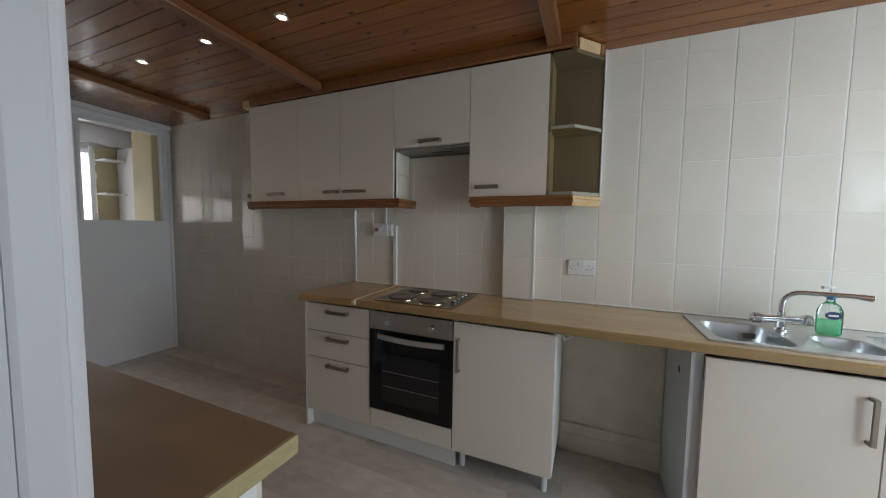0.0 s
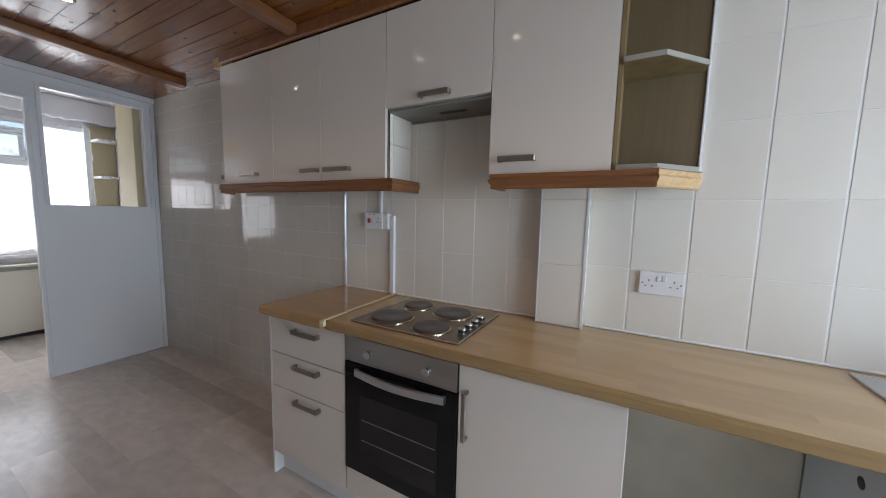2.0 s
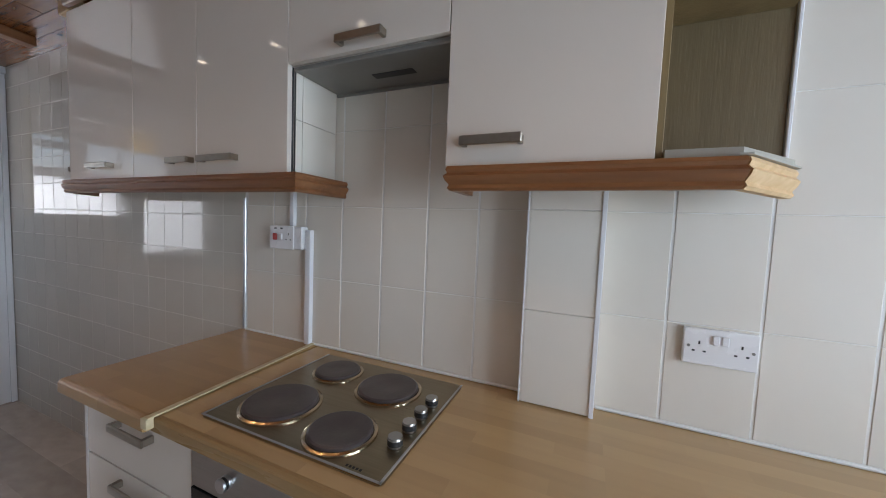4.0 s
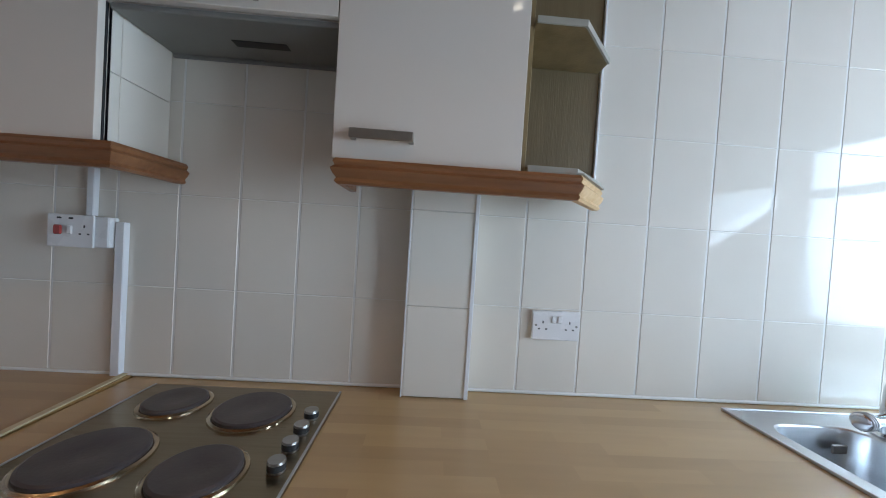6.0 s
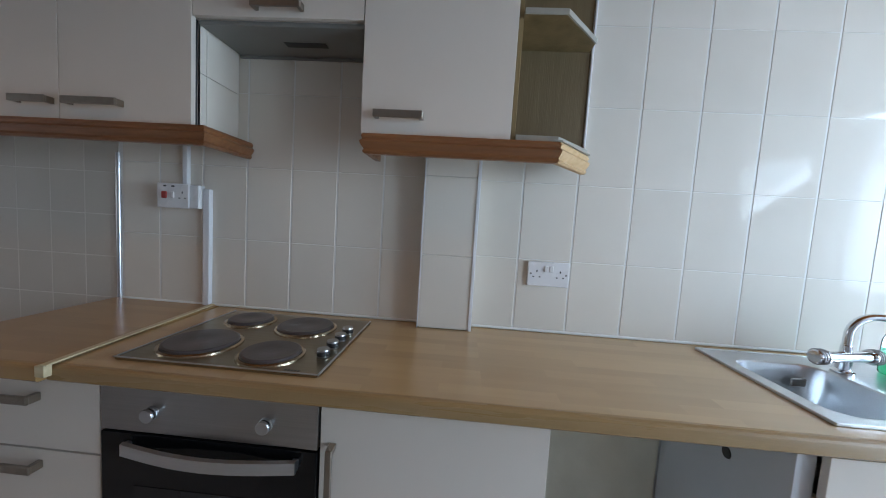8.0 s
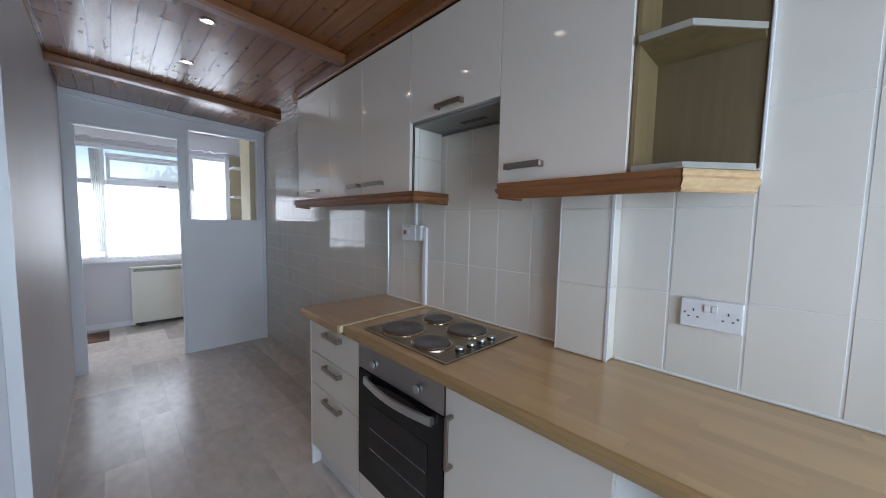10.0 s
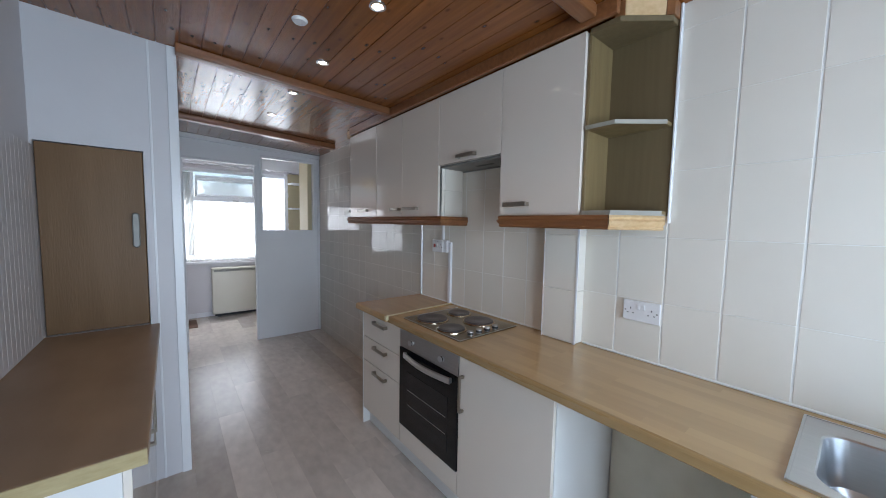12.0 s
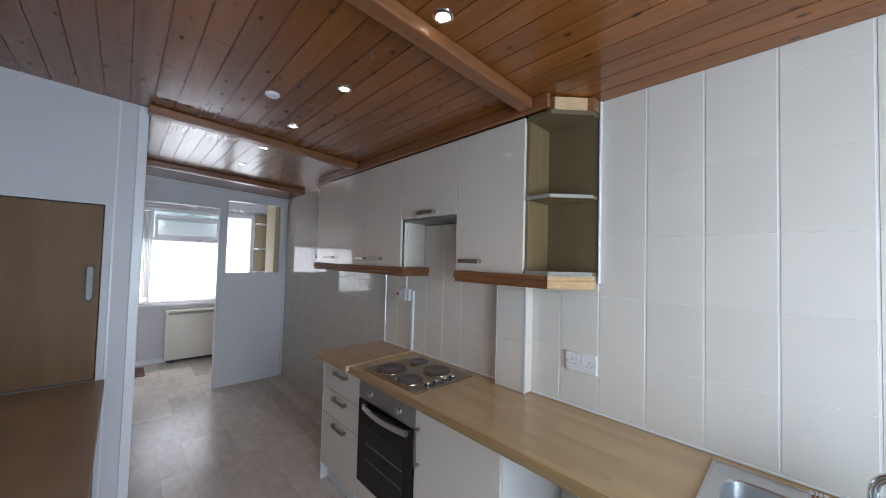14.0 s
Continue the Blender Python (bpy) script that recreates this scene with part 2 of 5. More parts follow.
DULLMETAL = material("dull_metal", (0.36, 0.34, 0.32), (0.30, 0.285, 0.27), 0.5, 1.0, scale=30)
CHROME = material("chrome", (0.72, 0.73, 0.75), (0.68, 0.69, 0.71), 0.06, 1.0, rough_var=0.05)
HANDLE = material("satin_nickel", (0.38, 0.34, 0.285), (0.33, 0.295, 0.25), 0.25, 1.0, scale=60, rough_var=0.1)
IRON = material("cast_iron_plate", (0.075, 0.064, 0.066), (0.105, 0.088, 0.086), 0.28, 0.2, scale=40, bump=0.1, bump_scale=150)
BLACKGLASS = material("black_oven_glass", (0.006, 0.006, 0.007), (0.009, 0.009, 0.009), 0.05, scale=2, rough_var=0.02, spec=0.3)
BLACK = material("black_plastic", (0.02, 0.02, 0.02), (0.03, 0.03, 0.03), 0.4)
GREYVENT = material("grey_metal", (0.24, 0.235, 0.22), (0.20, 0.195, 0.18), 0.4, 0.2)
PLASTIC = material("white_plastic", (0.78, 0.77, 0.77), (0.75, 0.74, 0.74), 0.25, scale=8, rough_var=0.05)
RED = material("red_switch", (0.40, 0.04, 0.03), (0.36, 0.035, 0.03), 0.3)
SEAL = material("white_sealant", (0.80, 0.80, 0.78), (0.74, 0.74, 0.72), 0.35, scale=12)
HEATER = material("cream_enamel", (0.70, 0.67, 0.58), (0.66, 0.63, 0.54), 0.4, scale=4)
TAN = material("tan_paint", (0.55, 0.48, 0.31), (0.49, 0.42, 0.26), 0.6, scale=4, bump=0.1)
UPVC = material("white_upvc", (0.80, 0.81, 0.82), (0.77, 0.78, 0.79), 0.25, scale=5)
EDGING = material("worn_grey_edging", (0.36, 0.34, 0.29), (0.28, 0.26, 0.22), 0.5, scale=14)
BROWNDOOR.node_tree.nodes["Principled BSDF"].inputs["Specular IOR Level"].default_value = 0.22
GLASS = glass("window_glass")
# far panes: a translucent white film paints the glare that washes out the view
GLAREGLASS = glass("glare_veiled_glass")
film_nt = GLAREGLASS.node_tree
film, veil = film_nt.nodes.new("ShaderNodeBsdfTranslucent"), film_nt.nodes.new("ShaderNodeMixShader")
film.inputs["Color"].default_value = (0.9, 0.92, 0.92, 1)
veil.inputs[0].default_value = 0.4
film_nt.links.new(film_nt.nodes["Material Output"].inputs["Surface"].links[0].from_socket, veil.inputs[1])
film_nt.links.new(film.outputs[0], veil.inputs[2])
film_nt.links.new(veil.outputs[0], film_nt.nodes["Material Output"].inputs["Surface"])
NET = sheer("net_curtain_cloth")
VOILE = sheer("pale_voile_cloth", 0.12)
SHADECLOTH = sheer("cream_shade_cloth", 0.1, (0.90, 0.68, 0.34))
LIT = glow("lit_bulb", (1.0, 0.86, 0.66), 4.0)
LIQUID = sheer("green_soap", 0.35, (0.30, 0.95, 0.62))
CLEAR = glass("clear_plastic", (0.97, 1.0, 0.985), 0.05)
NAVY = material("navy_label", (0.015, 0.04, 0.10), (0.02, 0.05, 0.12), 0.3)
BLUE = material("blue_cap", (0.03, 0.22, 0.45), (0.03, 0.2, 0.4), 0.3)
MATBROWN = material("brown_mat", (0.15, 0.09, 0.06), (0.11, 0.06, 0.04), 0.9, scale=30, bump=0.5)
GRASS = material("lawn", (0.07, 0.11, 0.035), (0.05, 0.08, 0.025), 0.9, scale=3, bump=0.5)
LEAF = material("leaves", (0.12, 0.19, 0.06), (0.08, 0.14, 0.04), 0.6, scale=8, pieces="island", spread=0.3)
BRICKRED = material("red_roof_tile", (0.36, 0.13, 0.08), (0.28, 0.10, 0.06), 0.8, scale=6)
RENDERWALL = material("pale_house_render", (0.66, 0.62, 0.56), (0.6, 0.56, 0.5), 0.8, scale=2)
BARK = material("bark", (0.12, 0.08, 0.05), (0.08, 0.05, 0.03), 0.9, scale=9, bump=0.5)

# ---- building helpers ----
ORIGIN = {}


def box(x0, x1, y0, y1, z0, z1, bevel=0.0, seg=1, bm=None):
    made = bmesh.new()
    bmesh.ops.create_cube(made, size=1, matrix=Matrix.Translation(((x0 + x1) / 2, (y0 + y1) / 2, (z0 + z1) / 2)) @ Matrix.Diagonal((abs(x1 - x0), abs(y1 - y0), abs(z1 - z0), 1)))
    if bevel:
        bmesh.ops.bevel(made, geom=made.edges[:], offset=bevel, segments=seg, affect="EDGES", profile=0.5)
    return add(bm, made) if bm else made


def add(bm, other):
    tmp = bpy.data.meshes.new("tmp")
    other.to_mesh(tmp)
    other.free()
    bm.from_mesh(tmp)
    bpy.data.meshes.remove(tmp)
    return bm


def cyl(p, q, r0, r1=None, seg=24, bevel=0.0, bm=None):
    """A round bar from p to q."""
    p, q = Vector(p), Vector(q)
    made = bmesh.new()
    turn = (q - p).to_track_quat("Z", "Y").to_matrix().to_4x4()
    bmesh.ops.create_cone(made, cap_ends=True, segments=seg, radius1=r0, radius2=r0 if r1 is None else r1, depth=(q - p).length, matrix=Matrix.Translation((p + q) / 2) @ turn)
    if bevel:
        rim = [e for e in made.edges if any(len(f.verts) > 4 for f in e.link_faces)]
        bmesh.ops.bevel(made, geom=rim, offset=bevel, segments=2, affect="EDGES", profile=0.5)
    return add(bm, made) if bm else made


def lathe(profile, centre, seg=32):
    """A turned solid from rows of (radius, height)."""
    bm = bmesh.new()
    rings = []
    for r, z in profile:
        if r < 1e-5:
            rings.append([bm.verts.new((centre[0], centre[1], centre[2] + z))])
        else:
            rings.append([bm.verts.new((centre[0] + r * math.cos(6.28318531 * k / seg), centre[1] + r * math.sin(6.28318531 * k / seg), centre[2] + z)) for k in range(seg)])
    for a, b in zip(rings, rings[1:]):
        for k in range(seg):
            k2 = (k + 1) % seg
            if len(a) == 1 and len(b) == 1:
                continue
            if len(a) == 1:
                bm.faces.new((a[0], b[k2], b[k]))
            elif len(b) == 1:
                bm.faces.new((a[k], a[k2], b[0]))
            else:
                bm.faces.new((a[k], a[k2], b[k2], b[k]))
    bmesh.ops.recalc_face_normals(bm, faces=bm.faces[:])
    return bm


def prism(points, axis, lo, hi, bevel=0.0):
    """A flat outline drawn out along an axis; points are in the other two axes, in order."""
    bm = bmesh.new()

    def put(u, v, w):
        return {"x": (w, u, v), "y": (u, w, v), "z": (u, v, w)}[axis]

    a = [bm.verts.new(put(u, v, lo)) for u, v in points]
    b = [bm.verts.new(put(u, v, hi)) for u, v in points]
    n = len(points)
    bm.faces.new(a)
    bm.faces.new(b[::-1])
    for k in range(n):
        bm.faces.new((a[k], b[k], b[(k + 1) % n], a[(k + 1) % n]))
    bmesh.ops.recalc_face_normals(bm, faces=bm.faces[:])
    if bevel:
        bmesh.ops.bevel(bm, geom=bm.edges[:], offset=bevel, segments=1, affect="EDGES", profile=0.5)
    return bm


def tube(points, r, seg=20):
    """A bent round pipe through the points."""
    pts = [Vector(p) for p in points]
    bm = bmesh.new()
    rings = []
    side = None
    for k, p in enumerate(pts):
        d = (pts[min(k + 1, len(pts) - 1)] - pts[max(k - 1, 0)]).normalized()
        if side is None:
            side = d.orthogonal().normalized()
        side = (side - d * side.dot(d)).normalized()
        up = d.cross(side)
        rings.append([bm.verts.new(p + side * math.cos(6.28318531 * j / seg) * r + up * math.sin(6.28318531 * j / seg) * r) for j in range(seg)])
    for a, b in zip(rings, rings[1:]):
        for j in range(seg):
            bm.faces.new((a[j], a[(j + 1) % seg], b[(j + 1) % seg], b[j]))
    bm.faces.new(rings[0][::-1])
    bm.faces.new(rings[-1])
    bmesh.ops.recalc_face_normals(bm, faces=bm.faces[:])
    return bm


def rounded(x0, x1, y0, y1, r, seg=6):
    pts = []
    for cx, cy, a in ((x1 - r, y1 - r, 0), (x0 + r, y1 - r, 90), (x0 + r, y0 + r, 180), (x1 - r, y0 + r, 270)):
        pts += [(cx + r * math.cos(radians(a + 90 * k / seg)), cy + r * math.sin(radians(a + 90 * k / seg))) for k in range(seg + 1)]
    return pts


def mesh_of(name, bm, mat, smooth=True):
    me = bpy.data.meshes.new(name)
    bm.to_mesh(me)
    bm.free()
    me.materials.append(mat)
    if smooth:
        me.polygons.foreach_set("use_smooth", [True] * len(me.polygons))
        me.set_sharp_from_angle(angle=radians(20))
    return me


def thing(name, at, label, category, group="", kind=""):
    ob = tagged(new(name), label, category, group, kind)
    ob.location = at
    ORIGIN[ob] = Vector(at)
    return ob


def part(name, bm, mat, parent, label=""):
    """One mesh of a thing, given in the world's metres."""
    o = ORIGIN[parent]
    bm.transform(Matrix.Translation(-o))
    ob = new(name, mesh_of(name, bm, mat))
    ob.parent = parent
    ORIGIN[ob] = o
    return tagged(ob, label)


def setting(name, bm, mat, label="", category=""):
    ob = tagged(new(name, mesh_of(name, bm, mat)), label, category, kind="structure")
    ORIGIN[ob] = Vector((0, 0, 0))
    return ob


def solid(name, bm, mat, label, category, group=""):
    """A thing that is one mesh, with its origin at its base."""
    co = [v.co for v in bm.verts]
    o = Vector(((min(c.x for c in co) + max(c.x for c in co)) / 2, (min(c.y for c in co) + max(c.y for c in co)) / 2, min(c.z for c in co)))
    bm.transform(Matrix.Translation(-o))
    ob = tagged(new(name, mesh_of(name, bm, mat)), label, category, group)
    ob.location = o
    ORIGIN[ob] = o
    return ob


# ---- the shell: kitchen, passage, far room, hall ----
SOUTH, CUP, PASS, PART = -2.055, -0.953, -1.522, -3.155
GB = 0.0013
setting("wall_north", box(PART - 0.1, EAST + 0.12, GB, 0.14, 0, CEIL + 0.2), GROUT, "tiled kitchen wall with pale grout", "wall")
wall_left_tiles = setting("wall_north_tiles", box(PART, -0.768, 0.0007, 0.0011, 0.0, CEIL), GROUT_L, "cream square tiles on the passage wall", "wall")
wall_right_tiles = setting("wall_north_splashback", box(-0.74, EAST, 0.004, 0.0055, 0.93, 0.932), GROUT, "tall white glazed tiles above the worktop", "wall")
# east wall with the kitchen window's opening
WY0, WY1, WZ0, WZ1 = -1.15, -0.40, 0.98, 2.12
EY0, EY1, EH = -1.95, -1.25, 2.03
bm = box(EAST, EAST + 0.14, SOUTH - 0.1, EY0, 0, CEIL + 0.2)
box(EAST, EAST + 0.14, EY0, EY1, EH, CEIL + 0.1, bm=bm)
box(EAST, EAST + 0.14, EY1, WY0, 0, CEIL + 0.1, bm=bm)
box(EAST, EAST + 0.14, WY1, GB, 0, CEIL + 0.1, bm=bm)
box(EAST, EAST + 0.14, WY0, WY1, 0, WZ0, bm=bm)
box(EAST, EAST + 0.14, WY0, WY1, WZ1, CEIL + 0.1, bm=bm)
setting("wall_east", bm, PAINT, "white painted wall with a window and a back door", "wall")
# south wall with the doorway
DX0, DX1, DH = 0.527, 1.22, 2.02
bm = box(CUP - 0.08, DX0, SOUTH - 0.10, SOUTH, 0, CEIL + 0.2)
box(DX1, EAST, SOUTH - 0.10, SOUTH, 0, CEIL + 0.1, bm=bm)
box(DX0, DX1, SOUTH - 0.10, SOUTH, DH, CEIL + 0.1, bm=bm)
setting("wall_south", bm, PAINT, "white painted wall with a doorway", "wall")
# cupboard wall with its opening, and the passage wall behind it
CY0, CY1, CZ0, CZ1 = -2.047, -1.667, 0.90, 1.823
bm = box(CUP - 0.06, CUP, SOUTH, CY0, 0, CEIL + 0.2)
box(CUP - 0.06, CUP, CY1, PASS, 0, CEIL + 0.1, bm=bm)
box(CUP - 0.06, CUP, CY0, CY1, 0, CZ0, bm=bm)
box(CUP - 0.06, CUP, CY0, CY1, CZ1, CEIL + 0.1, bm=bm)
wall_cup = setting("wall_cupboard", bm, PAINT, "white painted boarding around a cupboard", "wall")
setting("wall_passage", box(PART, CUP - 0.06, PASS - 0.06, PASS, 0, CEIL + 0.2), PAINT, "white painted passage wall", "wall")
setting("wall_cupboard_back", box(CUP - 0.62, CUP - 0.56, SOUTH - 0.1, PASS - 0.06, 0, CEIL + 0.2), PAINT, "plain back of the cupboard", "wall")
setting("wall_cupboard_side", box(CUP - 0.56, CUP - 0.08, SOUTH - 0.1, SOUTH - 0.002, 0, CEIL + 0.2), PAINT, "plain side of the cupboard", "wall")
setting("trim_cupboard_corner", box(CUP + 0.001, CUP + 0.012, PASS - 0.035, PASS + 0.008, 0, roof(PASS) - 0.002, 0.002), GLOSS, "white corner strip", "trim")
setting("trim_cupboard_strip", box(CUP + 0.001, CUP + 0.006, PASS - 0.115, PASS - 0.105, 0, roof(PASS) - 0.002, 0.001), GLOSS, "white cover strip", "trim")
# partition with doorway and borrowed-light opening
PY0, PY1 = -1.445, -0.770
QY0, QY1, QZ0, QZ1 = -0.685, -0.086, 1.357, 2.225
bm = box(PART - 0.05, PART, PASS, PY0, 0, CEIL + 0.2)
box(PART - 0.05, PART, PY0, PY1, 2.12, CEIL + 0.1, bm=bm)
box(PART - 0.05, PART, PY1, QY0, 0, CEIL + 0.1, bm=bm)
box(PART - 0.05, PART, QY1, 0.004, 0, CEIL + 0.1, bm=bm)
box(PART - 0.05, PART, QY0, QY1, 0, QZ0, bm=bm)
box(PART - 0.05, PART, QY0, QY1, QZ1, CEIL + 0.1, bm=bm)
setting("wall_partition", bm, GLOSS, "white boarded partition with a doorway and a pane opening", "wall")
bm = box(PART + 0.001, PART + 0.012, QY0 - 0.028, QY0 - 0.002, QZ0 - 0.0, QZ1 + 0.03, 0.003)
box(PART + 0.001, PART + 0.012, QY1 + 0.002, QY1 + 0.028, QZ0, QZ1 + 0.03, 0.003, bm=bm)
box(PART + 0.001, PART + 0.012, QY0 - 0.002, QY1 + 0.002, QZ1 + 0.002, QZ1 + 0.03, 0.003, bm=bm)
setting("trim_pane_opening", bm, GLOSS, "white beading round the pane opening", "trim")
bm = box(PART + 0.001, PART + 0.014, PY1 - 0.004, PY1 + 0.02, 0, 2.12, 0.003)
box(PART + 0.001, PART + 0.014, PY0 - 0.03, PY1 + 0.02, 2.122, 2.145, 0.003, bm=bm)
setting("trim_doorway", bm, GLOSS, "white beading round the doorway", "trim")
setting("trim_partition_corner", box(PART + 0.001, PART + 0.02, -0.03, -0.002, 0.0, 2.26, 0.003), GLOSS, "white corner batten", "trim")
# far room
FS, FN, FC = -2.65, 0.55, 2.50
FWY0, FWY1, FWZ0, FWZ1 = -2.35, 0.03, 0.84, 2.23
bm = box(FAR - 0.16, FAR, FS - 0.1, FWY0, 0, FC)
box(FAR - 0.16, FAR, FWY1, FN + 0.1, 0, FC, bm=bm)
box(FAR - 0.16, FAR, FWY0, FWY1, 0, FWZ0, bm=bm)
box(FAR - 0.16, FAR, FWY0, FWY1, FWZ1, FC, bm=bm)
setting("wall_far", bm, PAINT, "white wall under the far room's window", "wall")
setting("wall_far_south", box(FAR, PART - 0.05, FS - 0.1, FS, 0, FC), PAINT, "plain white wall", "wall")
setting("wall_far_north", box(FAR, PART - 0.101, FN, FN + 0.1, 0, FC), PAINT, "plain white wall", "wall")
bm = box(PART - 0.10, PART - 0.051, FS, PY0, 0, FC)
box(PART - 0.10, PART - 0.051, 0.02, FN + 0.1, 0, FC, bm=bm)
setting("wall_far_east", bm, PAINT, "plain white wall", "wall")
setting("pier_tan", box(PART - 0.42, PART - 0.06, -0.135, 0.0, 0, FC - 0.002, 0.004), TAN, "tan painted pier behind the partition", "wall")
setting("ceiling_far", box(FAR - 0.16, PART - 0.051, FS - 0.1, FN + 0.1, FC, FC + 0.1), PAINT, "plain white ceiling", "ceiling")
# hall behind the camera
bm = box(-0.4, 2.4, -3.7, -3.6, 0, CEIL + 0.2)
box(-0.5, -0.4, -3.7, SOUTH - 0.10, 0, CEIL + 0.1, bm=bm)
box(2.4, 2.5, -3.7, SOUTH - 0.10, 0, CEIL + 0.1, bm=bm)
setting("wall_hall", bm, PAINT, "plain hall wall", "wall")
setting("ceiling_hall", box(-0.5, 2.5, -3.7, SOUTH - 0.101, CEIL + 0.09, CEIL + 0.2), PAINT, "plain hall ceiling", "ceiling")
floor = setting("floor", box(FAR - 0.16, EAST + 0.14, -3.7, FN + 0.1, -0.1, -0.0015), SHADEPANEL, "grey wood-look vinyl plank floor", "floor")

# ceiling: tongue-and-groove boards along x, all in one mesh
bm = bmesh.new()
rng = random.Random(3)
BW = 0.094
y = GB
while y > SOUTH + 0.001:
    y0 = max(y - BW, SOUTH)
    xs = [PART]
    while xs[-1] < EAST - 0.9:
        xs.append(xs[-1] + rng.uniform(1.1, 2.6))
    xs[-1] = EAST
    for a, b in zip(xs, xs[1:]):
        g, d = 0.0022, 0.0048
        zl, zh = (roof(v) + rng.uniform(-0.0006, 0.0006) for v in (y0, y))
        v = [bm.verts.new(c) for c in ((a, y0 + g, zl), (b - 0.001, y0 + g, zl), (b - 0.001, y - g, zh), (a, y - g, zh),
                                       (a, y0 + g, zl + d), (b - 0.001, y0 + g, zl + d), (b - 0.001, y - g, zh + d), (a, y - g, zh + d))]
        for q in ((0, 3, 2, 1), (0, 1, 5, 4), (2, 3, 7, 6), (1, 2, 6, 5), (3, 0, 4, 7)):
            bm.faces.new([v[k] for k in q])
    y = y0
setting("ceiling", bm, PINE, "varnished knotty pine boards", "ceiling")
setting("ceiling_deck", prism([(SOUTH - 0.10, roof(SOUTH - 0.10) + 0.0055), (0.14, roof(0.14) + 0.0055), (0.14, CEIL + 0.2), (SOUTH - 0.10, CEIL + 0.2)], "x", PART - 0.05, EAST + 0.14), BEAMWOOD, "timber deck behind the boards", "ceiling")
for bx, bw, y0, y1 in ((0.70, 0.070, SOUTH + 0.002, -0.242), (-0.90, 0.070, PASS + 0.002, -0.242), (-2.36, 0.08, PASS + 0.002, -0.10)):
    bm = box(bx - bw / 2, bx + bw / 2, y0, y1, -0.052, -0.001, 0.008, 2)
    for v in bm.verts:
        v.co.z += roof(v.co.y)
    setting("beam", bm, BEAMWOOD, "varnished timber ceiling beam", "beam")
setting("trim_cabinet_fascia", box(-1.62, 0.813, -0.241, -0.216, 2.279, roof(-0.22), 0.004), BEAMWOOD, "varnished timber fascia above the wall cabinets", "trim")
setting("trim_partition_top", prism([(PASS + 0.002, roof(PASS) - 0.05), (-0.002, CEIL - 0.045), (-0.002, CEIL - 0.002), (PASS + 0.002, roof(PASS) - 0.002)], "x", PART + 0.002, PART + 0.03), GLOSS, "white batten under the ceiling", "trim")

# left door jamb and architrave
bm = box(DX0 - 0.002, DX0 + 0.018, SOUTH - 0.10, SOUTH, 0, DH)
box(DX0 - 0.07, DX0 + 0.012, SOUTH + 0.001, SOUTH + 0.034, 0, DH + 0.06, 0.006, 2, bm=bm)
box(DX0 - 0.06, DX0 + 0.004, SOUTH + 0.03, SOUTH + 0.046, 0, DH + 0.05, 0.005, 2, bm=bm)
box(DX1 - 0.018, DX1 + 0.002, SOUTH - 0.10, SOUTH, 0, DH, bm=bm)
box(DX1 - 0.012, DX1 + 0.07, SOUTH + 0.001, SOUTH + 0.02, 0, DH + 0.06, 0.005, 2, bm=bm)
box(DX0 + 0.012, DX1 - 0.012, SOUTH + 0.001, SOUTH + 0.02, DH, DH + 0.06, 0.005, 2, bm=bm)
# greyer wall paint instead of gloss puts the jamb's shade into its colour
setting("door_frame", bm, PAINT, "white gloss painted door frame with moulded architrave", "door frame")


# ---- windows ----
def window(name, x, y0, y1, z0, z1, transom, mullions, label, tall=()):
    """tall: the sections, counted from y0, that have one pane from sill to head."""
    spot = Vector((x, (y0 + y1) / 2, z0))
    ob = thing(name, spot, label, "window", kind="structure")
    f = 0.05
    bm = box(x - 0.03, x + 0.03, y0, y0 + f, z0, z1, 0.004)
    box(x - 0.03, x + 0.03, y1 - f, y1, z0, z1, 0.004, bm=bm)
    box(x - 0.029, x + 0.029, y0 + f, y1 - f, z0, z0 + f, 0.004, bm=bm)
    box(x - 0.029, x + 0.029, y0 + f, y1 - f, z1 - f, z1, 0.004, bm=bm)
    part("window_frame", bm, UPVC, ob)
    ys = [y0 + f]
    for m in mullions:
        part("mullion", box(x - 0.027, x + 0.027, m - 0.025, m + 0.025, z0 + f, z1 - f, 0.004), UPVC, ob)
        ys += [m - 0.025, m + 0.025]
    ys.append(y1 - f)
    for k, (c, d) in enumerate(zip(ys[::2], ys[1::2])):
        zs = [z0 + f, z1 - f]
        if transom and k not in tall:
            part("transom", box(x - 0.028, x + 0.028, c, d, transom - 0.03, transom + 0.03, 0.004), UPVC, ob)
            zs = [z0 + f, transom - 0.03, transom + 0.03, z1 - f]
        for a, b in zip(zs[::2], zs[1::2]):
            pane = part("pane", box(x - 0.004, x + 0.004, c - 0.003, d + 0.003, a - 0.003, b + 0.003), GLAREGLASS if x < 0 else GLASS, ob)
            pane.visible_shadow = False
    return ob


window("window_1", EAST + 0.04, WY0, WY1, WZ0, WZ1, 1.80, (), "white plastic kitchen window with a top light")
window("door_back", EAST + 0.04, EY0, EY1, 0.0, EH, 0.95, (), "white plastic glazed back door, closed")
wf = window("window_2", FAR - 0.07, FWY0, FWY1, FWZ0, FWZ1, 1.78, (-1.31, -0.44), "white framed window with a bright net-covered lower pane", (2,))
part("casement", box(FAR - 0.045, FAR - 0.02, -1.27, -0.48, 2.085, 2.125, 0.004), UPVC, wf)
for zz in (1.812, 2.05):
    part("sash_rail", box(FAR - 0.06, FAR - 0.035, -1.27, -0.485, zz, zz + 0.032, 0.004), UPVC, wf)
